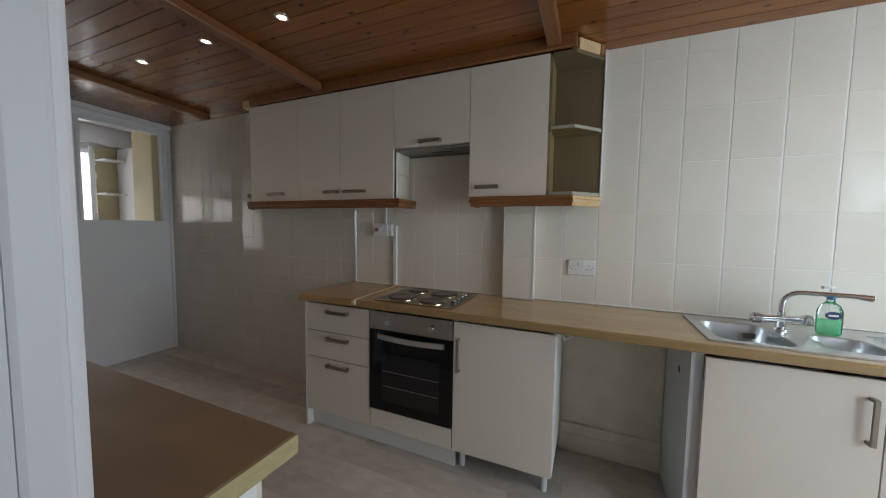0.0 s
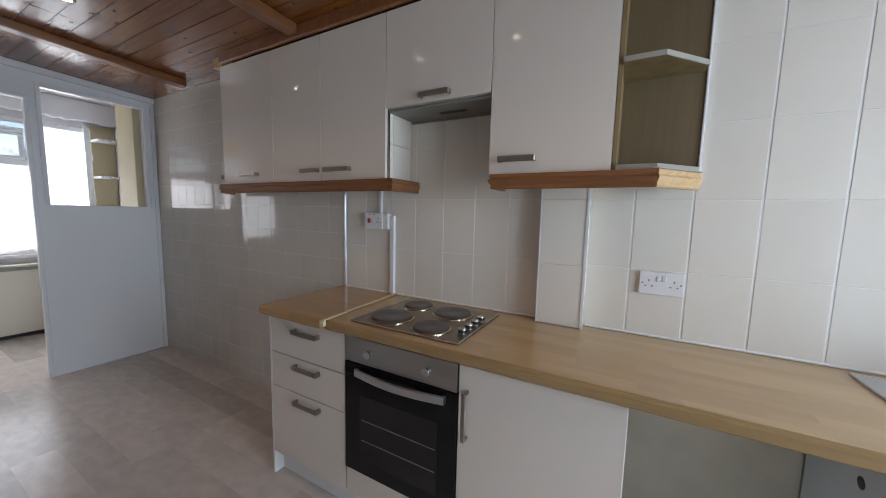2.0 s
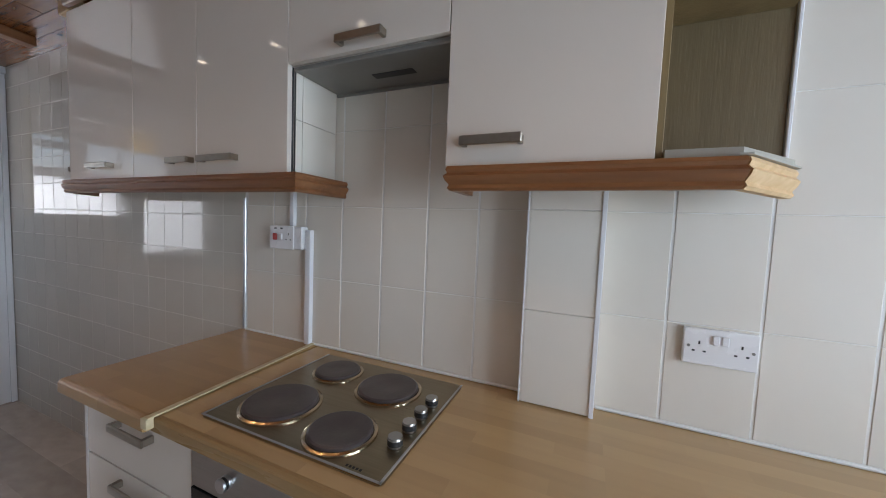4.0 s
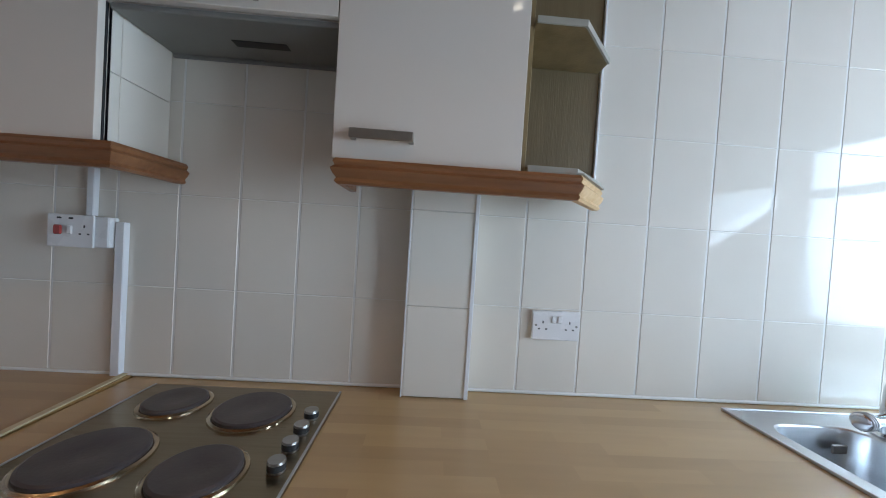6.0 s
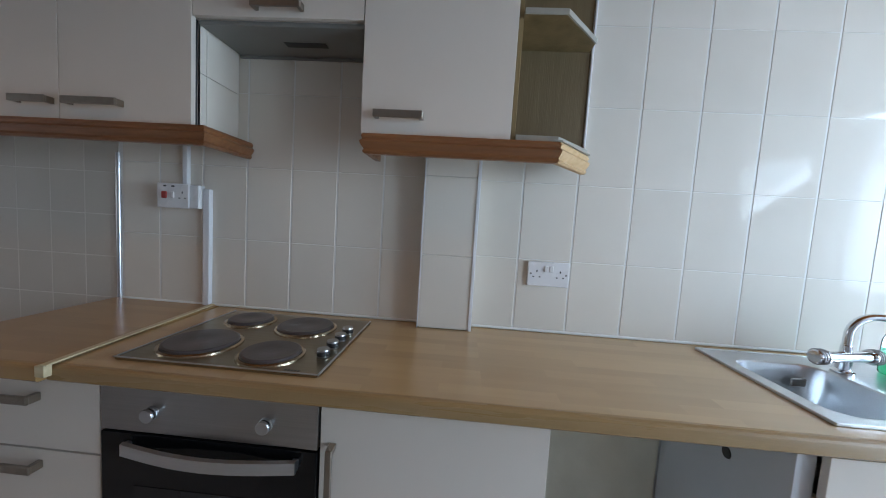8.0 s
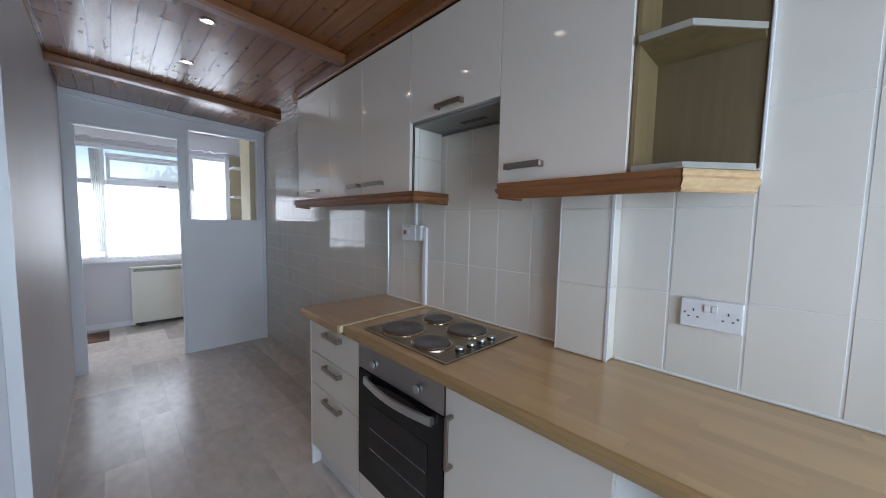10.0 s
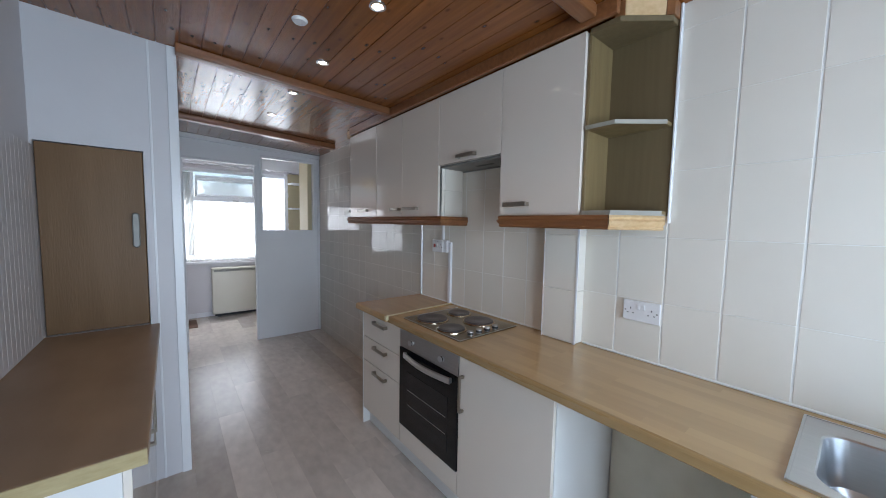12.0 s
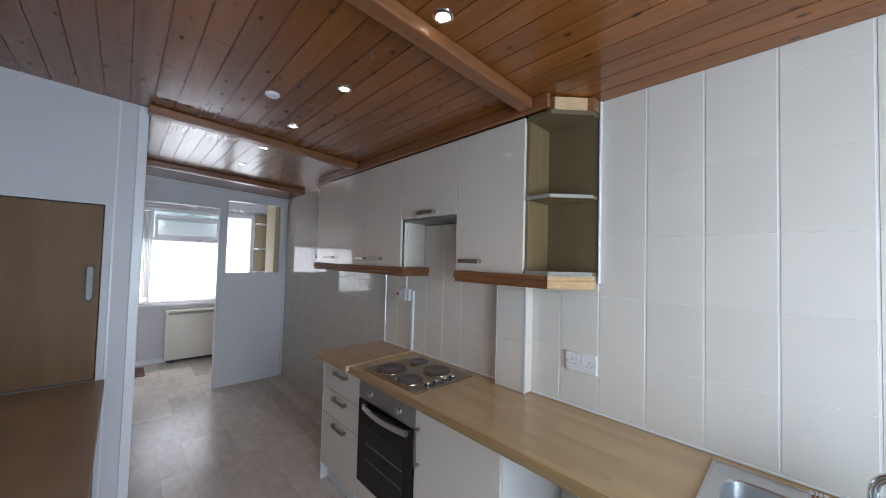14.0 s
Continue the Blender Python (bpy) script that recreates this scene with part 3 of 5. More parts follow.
for yy in (-1.27, -0.52):
    part("sash_stile", box(FAR - 0.06, FAR - 0.035, yy, yy + 0.034, 1.8445, 2.0495, 0.004), UPVC, wf)
part("catch", box(FAR - 0.02, FAR + 0.012, -0.80, -0.72, 1.755, 1.772, 0.004), GREYVENT, wf)
setting("window_sill_far", box(FAR - 0.03, FAR + 0.035, FWY0 - 0.03, FWY1 + 0.01, FWZ0 - 0.035, FWZ0 - 0.002, 0.006, 2), GLOSS, "white window board", "window sill")
setting("window_sill_kitchen", box(EAST - 0.03, EAST + 0.03, WY0 - 0.03, WY1 + 0.03, WZ0 - 0.03, WZ0 - 0.002, 0.006, 2), GLOSS, "white window board", "window sill")
# net curtain: a pleated sheet below the transom
bm = bmesh.new()
prev = None
for k in range(281):
    yy = FWY0 + 0.05 + (FWY1 - FWY0 - 0.1) * k / 280
    xx = FAR - 0.02 + 0.006 * math.sin(k * 0.8) + 0.003 * math.sin(k * 0.31)
    cur = [bm.verts.new((xx, yy, FWZ0 + 0.012)), bm.verts.new((xx, yy, 1.745))]
    if prev:
        bm.faces.new((prev[0], cur[0], cur[1], prev[1]))
    prev = cur
solid("net_curtain", bm, NET, "sheer white net curtain across the lower pane", "curtain")
# pale drape beside the window
bm = bmesh.new()
prev = None
for k in range(25):
    yy = -1.41 + 0.08 * k / 24
    xx = FAR + 0.04 + 0.015 * math.sin(k * 1.3)
    cur = [bm.verts.new((xx, yy + 0.03, 0.95)), bm.verts.new((xx, yy, 2.15))]
    if prev:
        bm.faces.new((prev[0], cur[0], cur[1], prev[1]))
    prev = cur
dr = solid("curtain", bm, VOILE, "thin white curtain drawn to the side of the window", "curtain")
dr.modifiers.new("thickness", "SOLIDIFY").thickness = 0.003

# ---- far room: heater, shelves, mat ----
heater = thing("storage_heater", (FAR + 0.08, -0.75, 0), "cream enamelled storage heater under the window", "heater")
part("body", box(FAR + 0.012, FAR + 0.135, -1.11, -0.40, 0.045, 0.735, 0.012, 3), HEATER, heater)
bm = bmesh.new()
for k in range(5):
    box(FAR + 0.13, FAR + 0.141, -1.08, -0.43, 0.692 + 0.007 * k, 0.696 + 0.007 * k, bm=bm)
part("grille", bm, GREYVENT, heater)
part("top_strip", box(FAR + 0.01, FAR + 0.14, -1.115, -0.395, 0.735, 0.747, 0.004), HEATER, heater)
for fy in (-1.02, -0.49):
    part("foot", box(FAR + 0.03, FAR + 0.12, fy - 0.03, fy + 0.03, 0, 0.046, 0.004), BLACK, heater)
part("plinth", box(FAR + 0.02, FAR + 0.10, -1.08, -0.43, 0.012, 0.046), BLACK, heater)

alcove = thing("alcove_shelves", (FAR + 0.14, 0.2, 0), "tan alcove with two rough-edged white shelves", "shelves")
part("back_panel", box(FAR + 0.005, FAR + 0.02, 0.0, 0.205, 0.0, 2.26), TAN, alcove)
part("side_panel", box(FAR + 0.02, FAR + 0.5, 0.21, 0.24, 0.0, 2.26, 0.003), UPVC, alcove)


def ragged(x0, x1, y0, y1, z0, z1, seed, axis):
    """A slab whose front edge is chipped and uneven."""
    r = random.Random(seed)
    n = 26
    pts = []
    if axis == "z":
        for k in range(n + 1):
            pts.append((x1 + r.uniform(-0.02, 0.008), y0 + (y1 - y0) * k / n))
        return prism(pts + [(x0, y1), (x0, y0)], "z", z0, z1)
    for k in range(n + 1):
        pts.append((y1 + r.uniform(-0.022, 0.014), z0 + (z1 - z0) * k / n))
    return prism(pts + [(y0, z1), (y0, z0)], "x", x0, x1)


for sz in (1.30, 1.68, 2.09):
    part("shelf", ragged(FAR + 0.02, FAR + 0.24, 0.0, 0.208, sz - 0.012, sz + 0.012, int(sz * 100), "z"), UPVC, alcove, "chipped white shelf")
part("edge_strip", ragged(FAR + 0.002, FAR + 0.03, -0.055, -0.005, 0.9, 2.25, 5, "x"), UPVC, alcove, "chipped white plaster edge")
r5 = random.Random(8)
pts = [(FWY0 - 0.2 + 2.95 * k / 60, 2.285 + r5.uniform(-0.018, 0.012)) for k in range(61)]
setting("lintel_far", prism(pts + [(pts[-1][0], FC - 0.002), (pts[0][0], FC - 0.002)], "x", FAR + 0.001, FAR + 0.10), UPVC, "white lintel with a rough lower edge", "lintel")
setting("baseboard_far", box(FAR + 0.001, FAR + 0.016, FS, -0.01, 0, 0.07, 0.004), GLOSS, "white skirting board", "baseboard")
solid("door_mat", box(-4.58, -4.15, -1.75, -1.315, 0, 0.01, 0.004), MATBROWN, "small brown fibre mat on the floor", "mat")

# pendant lamp, seen mirrored in the glossy cabinet doors
PX, PY = -4.0, -1.60
lampshade = thing("pendant_lamp", (PX, PY, 2.07), "cream fabric drum pendant lamp hanging from the ceiling", "pendant lamp")
shade_part = part("shade", lathe([(0.125, 0.0), (0.105, 0.23)], (PX, PY, 2.07), 40), SHADECLOTH, lampshade, "cream fabric shade")
part("shade_ring", lathe([(0.126, -0.003), (0.1275, 0.0), (0.126, 0.003), (0.1245, 0.0)], (PX, PY, 2.07), 40), RAWPINE, shade_part)
part("cord", cyl((PX, PY, 2.22), (PX, PY, FC - 0.02), 0.003, None, 8), PLASTIC, lampshade)
part("lamp_holder", cyl((PX, PY, 2.17), (PX, PY, 2.23), 0.018, 0.014, 16, 0.002), PLASTIC, lampshade)
part("ceiling_rose", lathe([(0.0, -0.022), (0.03, -0.02), (0.042, -0.006), (0.042, -0.0005), (0.0, -0.0005)], (PX, PY, FC), 24), PLASTIC, lampshade)

# ---- wall cabinets ----
CF, CB0, CT = -0.216, 1.522, 2.274


def bar_handle(parent, x, y, z, length, upright=False, mat=None):
    """A flat bar handle on two posts, in front of a north-side door."""
    mat = mat or HANDLE
    h = length / 2
    if upright:
        bm = box(x - 0.008, x + 0.008, y - 0.03, y - 0.022, z - h, z + h, 0.002)
        box(x - 0.008, x + 0.008, y - 0.023, y, z + h - 0.012, z + h, 0.001, bm=bm)
        box(x - 0.008, x + 0.008, y - 0.023, y, z - h, z - h + 0.012, 0.001, bm=bm)
    else:
        bm = box(x - h, x + h, y - 0.03, y - 0.022, z - 0.011, z + 0.011, 0.002)
        box(x - h, x - h + 0.012, y - 0.023, y, z - 0.010, z + 0.010, 0.001, bm=bm)
        box(x + h - 0.012, x + h, y - 0.023, y, z - 0.010, z + 0.010, 0.001, bm=bm)
    return part("handle", bm, mat, parent, "flat satin metal bar handle")


def carcass(ob, x0, x1, y0, y1, z0, z1, mat, t=0.016, lid=True):
    """Side, base, top and back boards of a cabinet."""
    part("side_panel", box(x0, x0 + t, y0, y1, z0, z1, 0.001), mat, ob)
    part("side_panel", box(x1 - t, x1, y0, y1, z0, z1, 0.001), mat, ob)
    part("base_panel", box(x0 + t, x1 - t, y0 + 0.001, y1, z0, z0 + t), mat, ob)
    if lid:
        part("top_panel", box(x0 + t, x1 - t, y0 + 0.001, y1, z1 - t, z1), mat, ob)
    part("back_panel", box(x0 + t, x1 - t, y1 - 0.01, y1, z0 + t, z1 - (t if lid else 0)), mat, ob)


def wall_cabinet(x0, x1, z0, doors, label):
    """doors: rows of (x0, x1, handle centre, handle length)."""
    ob = thing("wall_cabinet", ((x0 + x1) / 2, -0.1, z0), label, "cabinet", "kitchen wall cabinets")
    carcass(ob, x0, x1, CF + 0.024, -0.001, z0, CT, DOORWHITE)
    for a, b, hx, hl in doors:
        d = part("door", box(a + 0.0015, b - 0.0015, CF, CF + 0.018, z0 + 0.001, CT - 0.002, 0.0015, 2), DOORWHITE, ob)
        bar_handle(d, hx, CF, z0 + 0.055 if z0 < 1.8 else 1.872, hl)
    return ob


dc = wall_cabinet(-1.13, -0.291, CB0, ((-1.13, -0.728, -0.805, 0.125), (-0.728, -0.291, -0.60, 0.18)), "double cream gloss wall cabinet, doors closed")
# black strip added as the shade in the gap behind the door's edge
part("door_seal", box(-0.305, -0.2915, CF + 0.0185, CF + 0.0237, CB0 + 0.001, 1.844), BLACK, dc, "black strip for the shade in the door gap")
for ya, yb in ((-0.190, -0.163), (-0.1615, -0.010)):
    for za, zb in ((CB0 + 0.001, 1.6895), (1.691, 1.843)):
        part("side_tile", box(-0.2905, -0.2855, ya, yb, za, zb, 0.0012), TILE, dc, "white glazed tile on the cabinet side")
part("edge_trim", box(-0.2908, -0.284, CF + 0.0245, -0.1915, CB0 + 0.001, 1.843, 0.0015), GLOSS, dc, "white plastic edge trim")
wall_cabinet(-1.65, -1.13, CB0, ((-1.65, -1.13, -1.36, 0.17),), "single cream gloss wall cabinet, door closed")
wall_cabinet(-0.291, 0.235, 1.845, ((-0.291, 0.235, -0.02, 0.15),), "short cream gloss cabinet above the cooker hood")
wall_cabinet(0.235, 0.681, CB0, ((0.235, 0.681, 0.352, 0.145),), "cream gloss wall cabinet beside open end shelves")

# angled end cabinet towards the passage
ob = thing("wall_cabinet", (-1.70, -0.08, CB0), "angled cream gloss end cabinet, door closed", "cabinet", "kitchen wall cabinets")
part("body", prism([(-1.652, -0.196), (-1.652, -0.001), (-1.83, -0.001), (-1.83, -0.046)], "z", CB0, CT, 0.001), CARCASS, ob)
d = part("door", prism([(-1.652, -0.216), (-1.652, -0.197), (-1.83, -0.047), (-1.842, -0.058)], "z", CB0, CT - 0.002, 0.001), DOORWHITE, ob)
bm = box(-0.07, 0.07, -0.03, -0.022, -0.011, 0.011, 0.002)
box(-0.07, -0.058, -0.023, 0, -0.010, 0.010, bm=bm)
box(0.058, 0.07, -0.023, 0, -0.010, 0.010, bm=bm)
bm.transform(pose(-1.747, -0.137, CB0 + 0.055, 0, 0, -40))
part("handle", bm, HANDLE, d, "flat satin metal bar handle")
solid("timber_block", box(-1.73, -1.63, -0.216, -0.146, CT + 0.001, roof(-0.14), 0.004), RAWPINE, "offcut pine block on the cabinet top", "timber block")

# open end shelves, angled towards the wall
ob = thing("end_shelf_unit", (0.80, -0.1, CB0), "open olive-brown end shelves with a cut-off corner", "shelves")
part("side_panel", box(0.6815, 0.695, CF + 0.02, -0.001, CB0, CT, 0.001), TANPINE, ob)
part("back_panel", box(0.695, 0.948, -0.014, -0.001, CB0, CT), SHADEBOARD, ob)
SHELF = [(0.6955, -0.0145), (0.6955, -0.214), (0.813, -0.214), (0.943, -0.068), (0.943, -0.0145)]
EDGE = [(0.6955, -0.2145), (0.813, -0.2145), (0.9435, -0.0685), (0.947, -0.072), (0.8155, -0.219), (0.6955, -0.219)]
for nm, z0, z1 in (("bottom", CB0, CB0 + 0.018), ("shelf", 1.873, 1.889)):
    sh = part(nm, prism(SHELF, "z", z0, z1, 0.001), TANPINE, ob)
    part("edging", prism(EDGE, "z", z0, z1), EDGING, sh, "worn pale edging strip")
part("top", prism(SHELF, "z", CT - 0.02, CT, 0.001), SHADEBOARD, ob)
part("edge_strip", box(0.9495, 0.958, -0.02, -0.001, CB0 - 0.03, CEIL - 0.002, 0.002), GLOSS, ob, "white edging strip")
ob = thing("timber_packer", (0.86, -0.1, CT), "raw pine packing blocks above the end shelves", "timber block")
part("block", prism([(0.825, -0.202), (0.925, -0.089), (0.911, -0.076), (0.811, -0.189)], "z", CT + 0.001, CEIL - 0.002, 0.002), RAWPINE, ob)
part("side_block", prism([(0.788, -0.206), (0.824, -0.2035), (0.810, -0.188), (0.788, -0.188)], "z", CT + 0.001, CEIL - 0.002, 0.001), PELMET, ob, "varnished side block")
part("side_block", prism([(0.926, -0.088), (0.9485, -0.076), (0.9485, -0.01), (0.938, -0.01), (0.913, -0.075)], "z", CT + 0.001, CEIL - 0.002, 0.001), PELMET, ob, "varnished side block")

# pelmets: stepped moulding under the cabinets
PROFILE = [(0.0, 0.0), (0.0, 0.058), (-0.022, 0.058), (-0.026, 0.050), (-0.022, 0.042), (-0.030, 0.034), (-0.026, 0.024), (-0.018, 0.014), (-0.022, 0.006), (-0.016, 0.0)]


def moulding(a, b, z, cut_a=0.0, cut_b=0.0):
    """The profile swept from a to b in plan; its face looks to the right of the way when seen from above. cut: mitres at the ends."""
    a, b = Vector((a[0], a[1], 0)), Vector((b[0], b[1], 0))
    d = (b - a).normalized()
    out = Vector((d.y, -d.x, 0))
    bm = bmesh.new()
    ra = [bm.verts.new(a + out * -u + d * (cut_a * u) + Vector((0, 0, z + v))) for u, v in PROFILE]
    rb = [bm.verts.new(b + out * -u + d * (cut_b * -u) + Vector((0, 0, z + v))) for u, v in PROFILE]
    n = len(PROFILE)
    bm.faces.new(ra)
    bm.faces.new(rb[::-1])
    for k in range(n):
        bm.faces.new((ra[k], rb[k], rb[(k + 1) % n], ra[(k + 1) % n]))
    bmesh.ops.recalc_face_normals(bm, faces=bm.faces[:])
    return bm


PZ = 1.463
ob = thing("pelmet", (-1.0, -0.2, PZ), "varnished pine moulding under the long cabinet run", "pelmet", "cabinet pelmets")
part("front_rail", moulding((-1.66, -0.213), (-0.258, -0.213), PZ, 0.4, 1.0), PELMET, ob)
part("end_rail", moulding((-0.258, -0.213), (-0.258, -0.002), PZ, 1.0), PELMET, ob)
part("angled_rail", moulding((-1.83, -0.046), (-1.66, -0.213), PZ, 0, 0.4), PELMET, ob)
ob = thing("pelmet", (0.55, -0.2, PZ), "varnished pine moulding with a raw pale end piece", "pelmet", "cabinet pelmets")
part("front_rail", moulding((0.272, -0.213), (0.808, -0.213), PZ, 1.0, 0.4), PELMET, ob)
part("end_rail", moulding((0.272, -0.10), (0.272, -0.213), PZ, 0, 1.0), PELMET, ob)
part("angled_rail", moulding((0.808, -0.213), (0.938, -0.048), PZ, 0.4), RAWPINE, ob, "unvarnished pale pine piece")
part("cap", prism([(0.803, -0.241), (0.823, -0.241), (0.958, -0.073), (0.945, -0.053)], "z", PZ + 0.0585, PZ + 0.0625), EDGING, ob)

# cooker hood under the short cabinet
ob = thing("cooker_hood", (-0.06, -0.1, 1.80), "grey built-in cooker hood under the short cabinet", "cooker hood")
bm = box(-0.284, 0.233, -0.200, -0.002, 1.829, 1.843, 0.003)
part("body", bm, GREYVENT, ob)
part("slot", box(-0.065, 0.075, -0.11, -0.080, 1.8275, 1.8286), BLACK, ob)
part("rear_lip", box(-0.282, 0.231, -0.012, -0.003, 1.820, 1.8288, 0.001), GREYVENT, ob)

# ---- base units and worktop ----
BF, BT = -0.502, 0.860
WT = 0.90
cab = thing("drawer_unit", (-0.51, -0.25, 0), "white three-drawer base unit, drawers closed", "drawer unit")
part("end_panel", box(-0.786, -0.7705, BF, -0.02, 0.0, BT, 0.001), CARCASS, cab, "white end panel down to the floor")
carcass(cab, -0.770, -0.274, BF + 0.02, -0.02, 0.12, BT, CARCASS, 0.012, False)
for z0, z1 in ((0.664, 0.840), (0.488, 0.659), (0.125, 0.483)):
    d = part("drawer_front", box(-0.769, -0.276, BF, BF + 0.018, z0, z1, 0.0015, 2), DOORWHITE, cab)
    bar_handle(d, -0.51, BF, z1 - 0.035 if z1 < 0.8 else 0.797, 0.165)
part("plinth", box(-0.769, -0.274, BF + 0.05, BF + 0.065, 0, 0.12), CARCASS, cab)

oven = thing("oven", (0.005, -0.25, 0.0), "built-in oven with steel panel and black glass door", "oven")
carcass(oven, -0.272, 0.266, BF + 0.021, -0.02, 0.12, BT, CARCASS, 0.012, False)
part("control_panel", box(-0.268, 0.262, BF - 0.004, BF + 0.02, 0.734, 0.841, 0.002, 2), STEEL, oven)
for kx in (-0.138, 0.140):
    k = part("knob", cyl((kx, BF - 0.004, 0.786), (kx, BF - 0.011, 0.786), 0.0165, None, 24, 0.001), SINKSTEEL, oven)
    part("band", cyl((kx, BF - 0.0111, 0.786), (kx, BF - 0.0169, 0.786), 0.0145, None, 24), BLACK, k)
    part("cap", cyl((kx, BF - 0.017, 0.786), (kx, BF - 0.024, 0.786), 0.0165, 0.0155, 24, 0.002), SINKSTEEL, k)
door = part("oven_door", box(-0.268, 0.262, BF - 0.006, BF + 0.018, 0.246, 0.730, 0.002, 2), BLACKGLASS, oven)
part("inner_window", box(-0.185, 0.190, BF - 0.0075, BF - 0.0065, 0.31, 0.60), material("smoked_glass", (0.016, 0.015, 0.016), (0.02, 0.019, 0.02), 0.06, rough_var=0.02, spec=0.35), door)
for rz in (0.40, 0.49):
    part("rack_line", box(-0.175, 0.180, BF - 0.0084, BF - 0.0078, rz, rz + 0.004), DULLMETAL, door)
pts = [(-0.20 + 0.42 * k / 12, BF - 0.016 - 0.024 * math.sin(3.14159 * k / 12), 0.700) for k in range(13)]
bm = bmesh.new()
rows = [[bm.verts.new((x, y + dy, z + dz)) for dy, dz in ((0, -0.016), (-0.009, -0.014), (-0.009, 0.014), (0, 0.016))] for x, y, z in pts]
for a, b in zip(rows, rows[1:]):
    for k in range(4):
        bm.faces.new((a[k], a[(k + 1) % 4], b[(k + 1) % 4], b[k]))
bm.faces.new(rows[0])
bm.faces.new(rows[-1][::-1])
box(-0.20, -0.188, BF - 0.018, BF - 0.006, 0.688, 0.712, bm=bm)
box(0.208, 0.22, BF - 0.018, BF - 0.006, 0.688, 0.712, bm=bm)
bmesh.ops.recalc_face_normals(bm, faces=bm.faces[:])
part("handle", bm, SINKSTEEL, door, "bowed brushed steel handle")
part("filler_panel", box(-0.268, 0.262, BF, BF + 0.018, 0.125, 0.242, 0.0015), DOORWHITE, oven)
part("plinth", box(-0.273, 0.266, BF + 0.05, BF + 0.065, 0, 0.119), CARCASS, oven)

cab = thing("base_cabinet", (0.52, -0.25, 0), "white base cabinet with one closed door and no plinth", "cabinet", "kitchen base cabinets")
carcass(cab, 0.2675, 0.786, BF + 0.02, -0.02, 0.12, BT, CARCASS, 0.015, False)
d = part("door", box(0.267, 0.784, BF, BF + 0.018, 0.125, 0.840, 0.0015, 2), DOORWHITE, cab)
bar_handle(d, 0.298, BF, 0.665, 0.18, True)
for lx, ly in ((0.30, -0.42), (0.745, -0.42), (0.30, -0.06), (0.745, -0.06)):
    part("leg", cyl((lx, ly, 0), (lx, ly, 0.12), 0.016, 0.02, 16), SHADEPANEL, cab)

cab = thing("sink_cabinet", (1.85, -0.25, 0), "white sink base cabinet with closed doors", "cabinet", "kitchen base cabinets")
carcass(cab, 1.362, EAST - 0.014, BF + 0.02, -0.02, 0.12, BT - 0.132, CARCASS, 0.016, False)
for a, b, hx in ((1.362, 1.875, 1.835), (1.879, 2.38, 1.915), (2.384, EAST - 0.016, 2.42)):
    d = part("door", box(a, b, BF, BF + 0.018, 0.125, 0.836, 0.0015, 2), DOORWHITE, cab)
    bar_handle(d, hx, BF, 0.69, 0.17, True)
part("plinth", box(1.362, EAST - 0.016, BF + 0.05, BF + 0.065, 0, 0.12), CARCASS, cab)
# board that closes the appliance space, with a pipe hole
ep = part("end_panel", box(1.318, 1.334, -0.478, -0.02, 0.0, BT, 0.001), SHADEPANEL, cab, "grey-white end board")
part("pipe_hole", cyl((1.3165, -0.30, 0.70), (1.3178, -0.30, 0.70), 0.016, seg=20), BLACK, ep, "dark round pipe hole")
part("back_rail", box(1.3345, 1.3615, -0.476, -0.02, 0.0, BT), SHADEPANEL, cab)

# back wall of the appliance gap, with its skirting
setting("wall_gap_plaster", box(0.786, 1.317, -0.012, 0.004, 0.0, BT), PLASTER, "bare stained plaster in the appliance gap", "wall")
bm = box(0.786, 1.317, -0.03, -0.0125, 0.0, 0.17, 0.003)
box(0.786, 1.317, -0.036, -0.0305, 0.0, 0.11, 0.003, bm=bm)
setting("baseboard_gap", bm, PLASTER, "grubby cream skirting board", "baseboard")
# waste pipe under the worktop
solid("pipe", tube([(0.80, -0.30, 0.860), (0.80, -0.34, 0.80), (0.82, -0.36, 0.78), (0.85, -0.36, 0.80), (0.86, -0.36, 0.860)], 0.006), SHADEPANEL, "thin grey hose end under the worktop", "hose")


def nosing(x0, x1, y0, z0, z1):
    """Post-formed rounded front edge."""
    r = 0.014
    prof = [(y0 + 0.0145, z0), (y0 + 0.0145, z1)]
    prof += [(y0 + r - r * math.sin(radians(a)), z1 - r + r * math.cos(radians(a))) for a in (0, 22, 45, 68, 90)]
    prof += [(y0, z0 + 0.004), (y0 + 0.004, z0)]
    return prism(prof, "x", x0, x1)


SX0, SX1, SY0, SY1 = 1.371, 2.37, -0.492, -0.055
ob = thing("worktop", (0.9, -0.25, 0.86), "beech-block laminate worktop with a sink cut-out", "worktop")
FY = -0.546
part("slab", box(-0.352, SX0 + 0.02, FY + 0.015, -0.001, 0.862, WT), WORKTOP, ob)
part("slab", box(SX1 - 0.02, EAST - 0.002, FY + 0.015, -0.001, 0.862, WT), WORKTOP, ob)
part("sink_front_strip", box(SX0 + 0.02, SX1 - 0.02, FY + 0.015, SY0 + 0.012, 0.862, WT), WORKTOP, ob)
part("sink_back_strip", box(SX0 + 0.02, SX1 - 0.02, SY1 - 0.012, -0.001, 0.862, WT), WORKTOP, ob)
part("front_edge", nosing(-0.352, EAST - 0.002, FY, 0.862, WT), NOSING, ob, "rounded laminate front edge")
ob = thing("worktop", (-0.56, -0.25, 0.86), "short orange beech worktop piece, slightly proud", "worktop")
part("slab", box(-0.775, -0.36, -0.545, -0.001, 0.864, WT + 0.004), WORKTOP_L, ob)
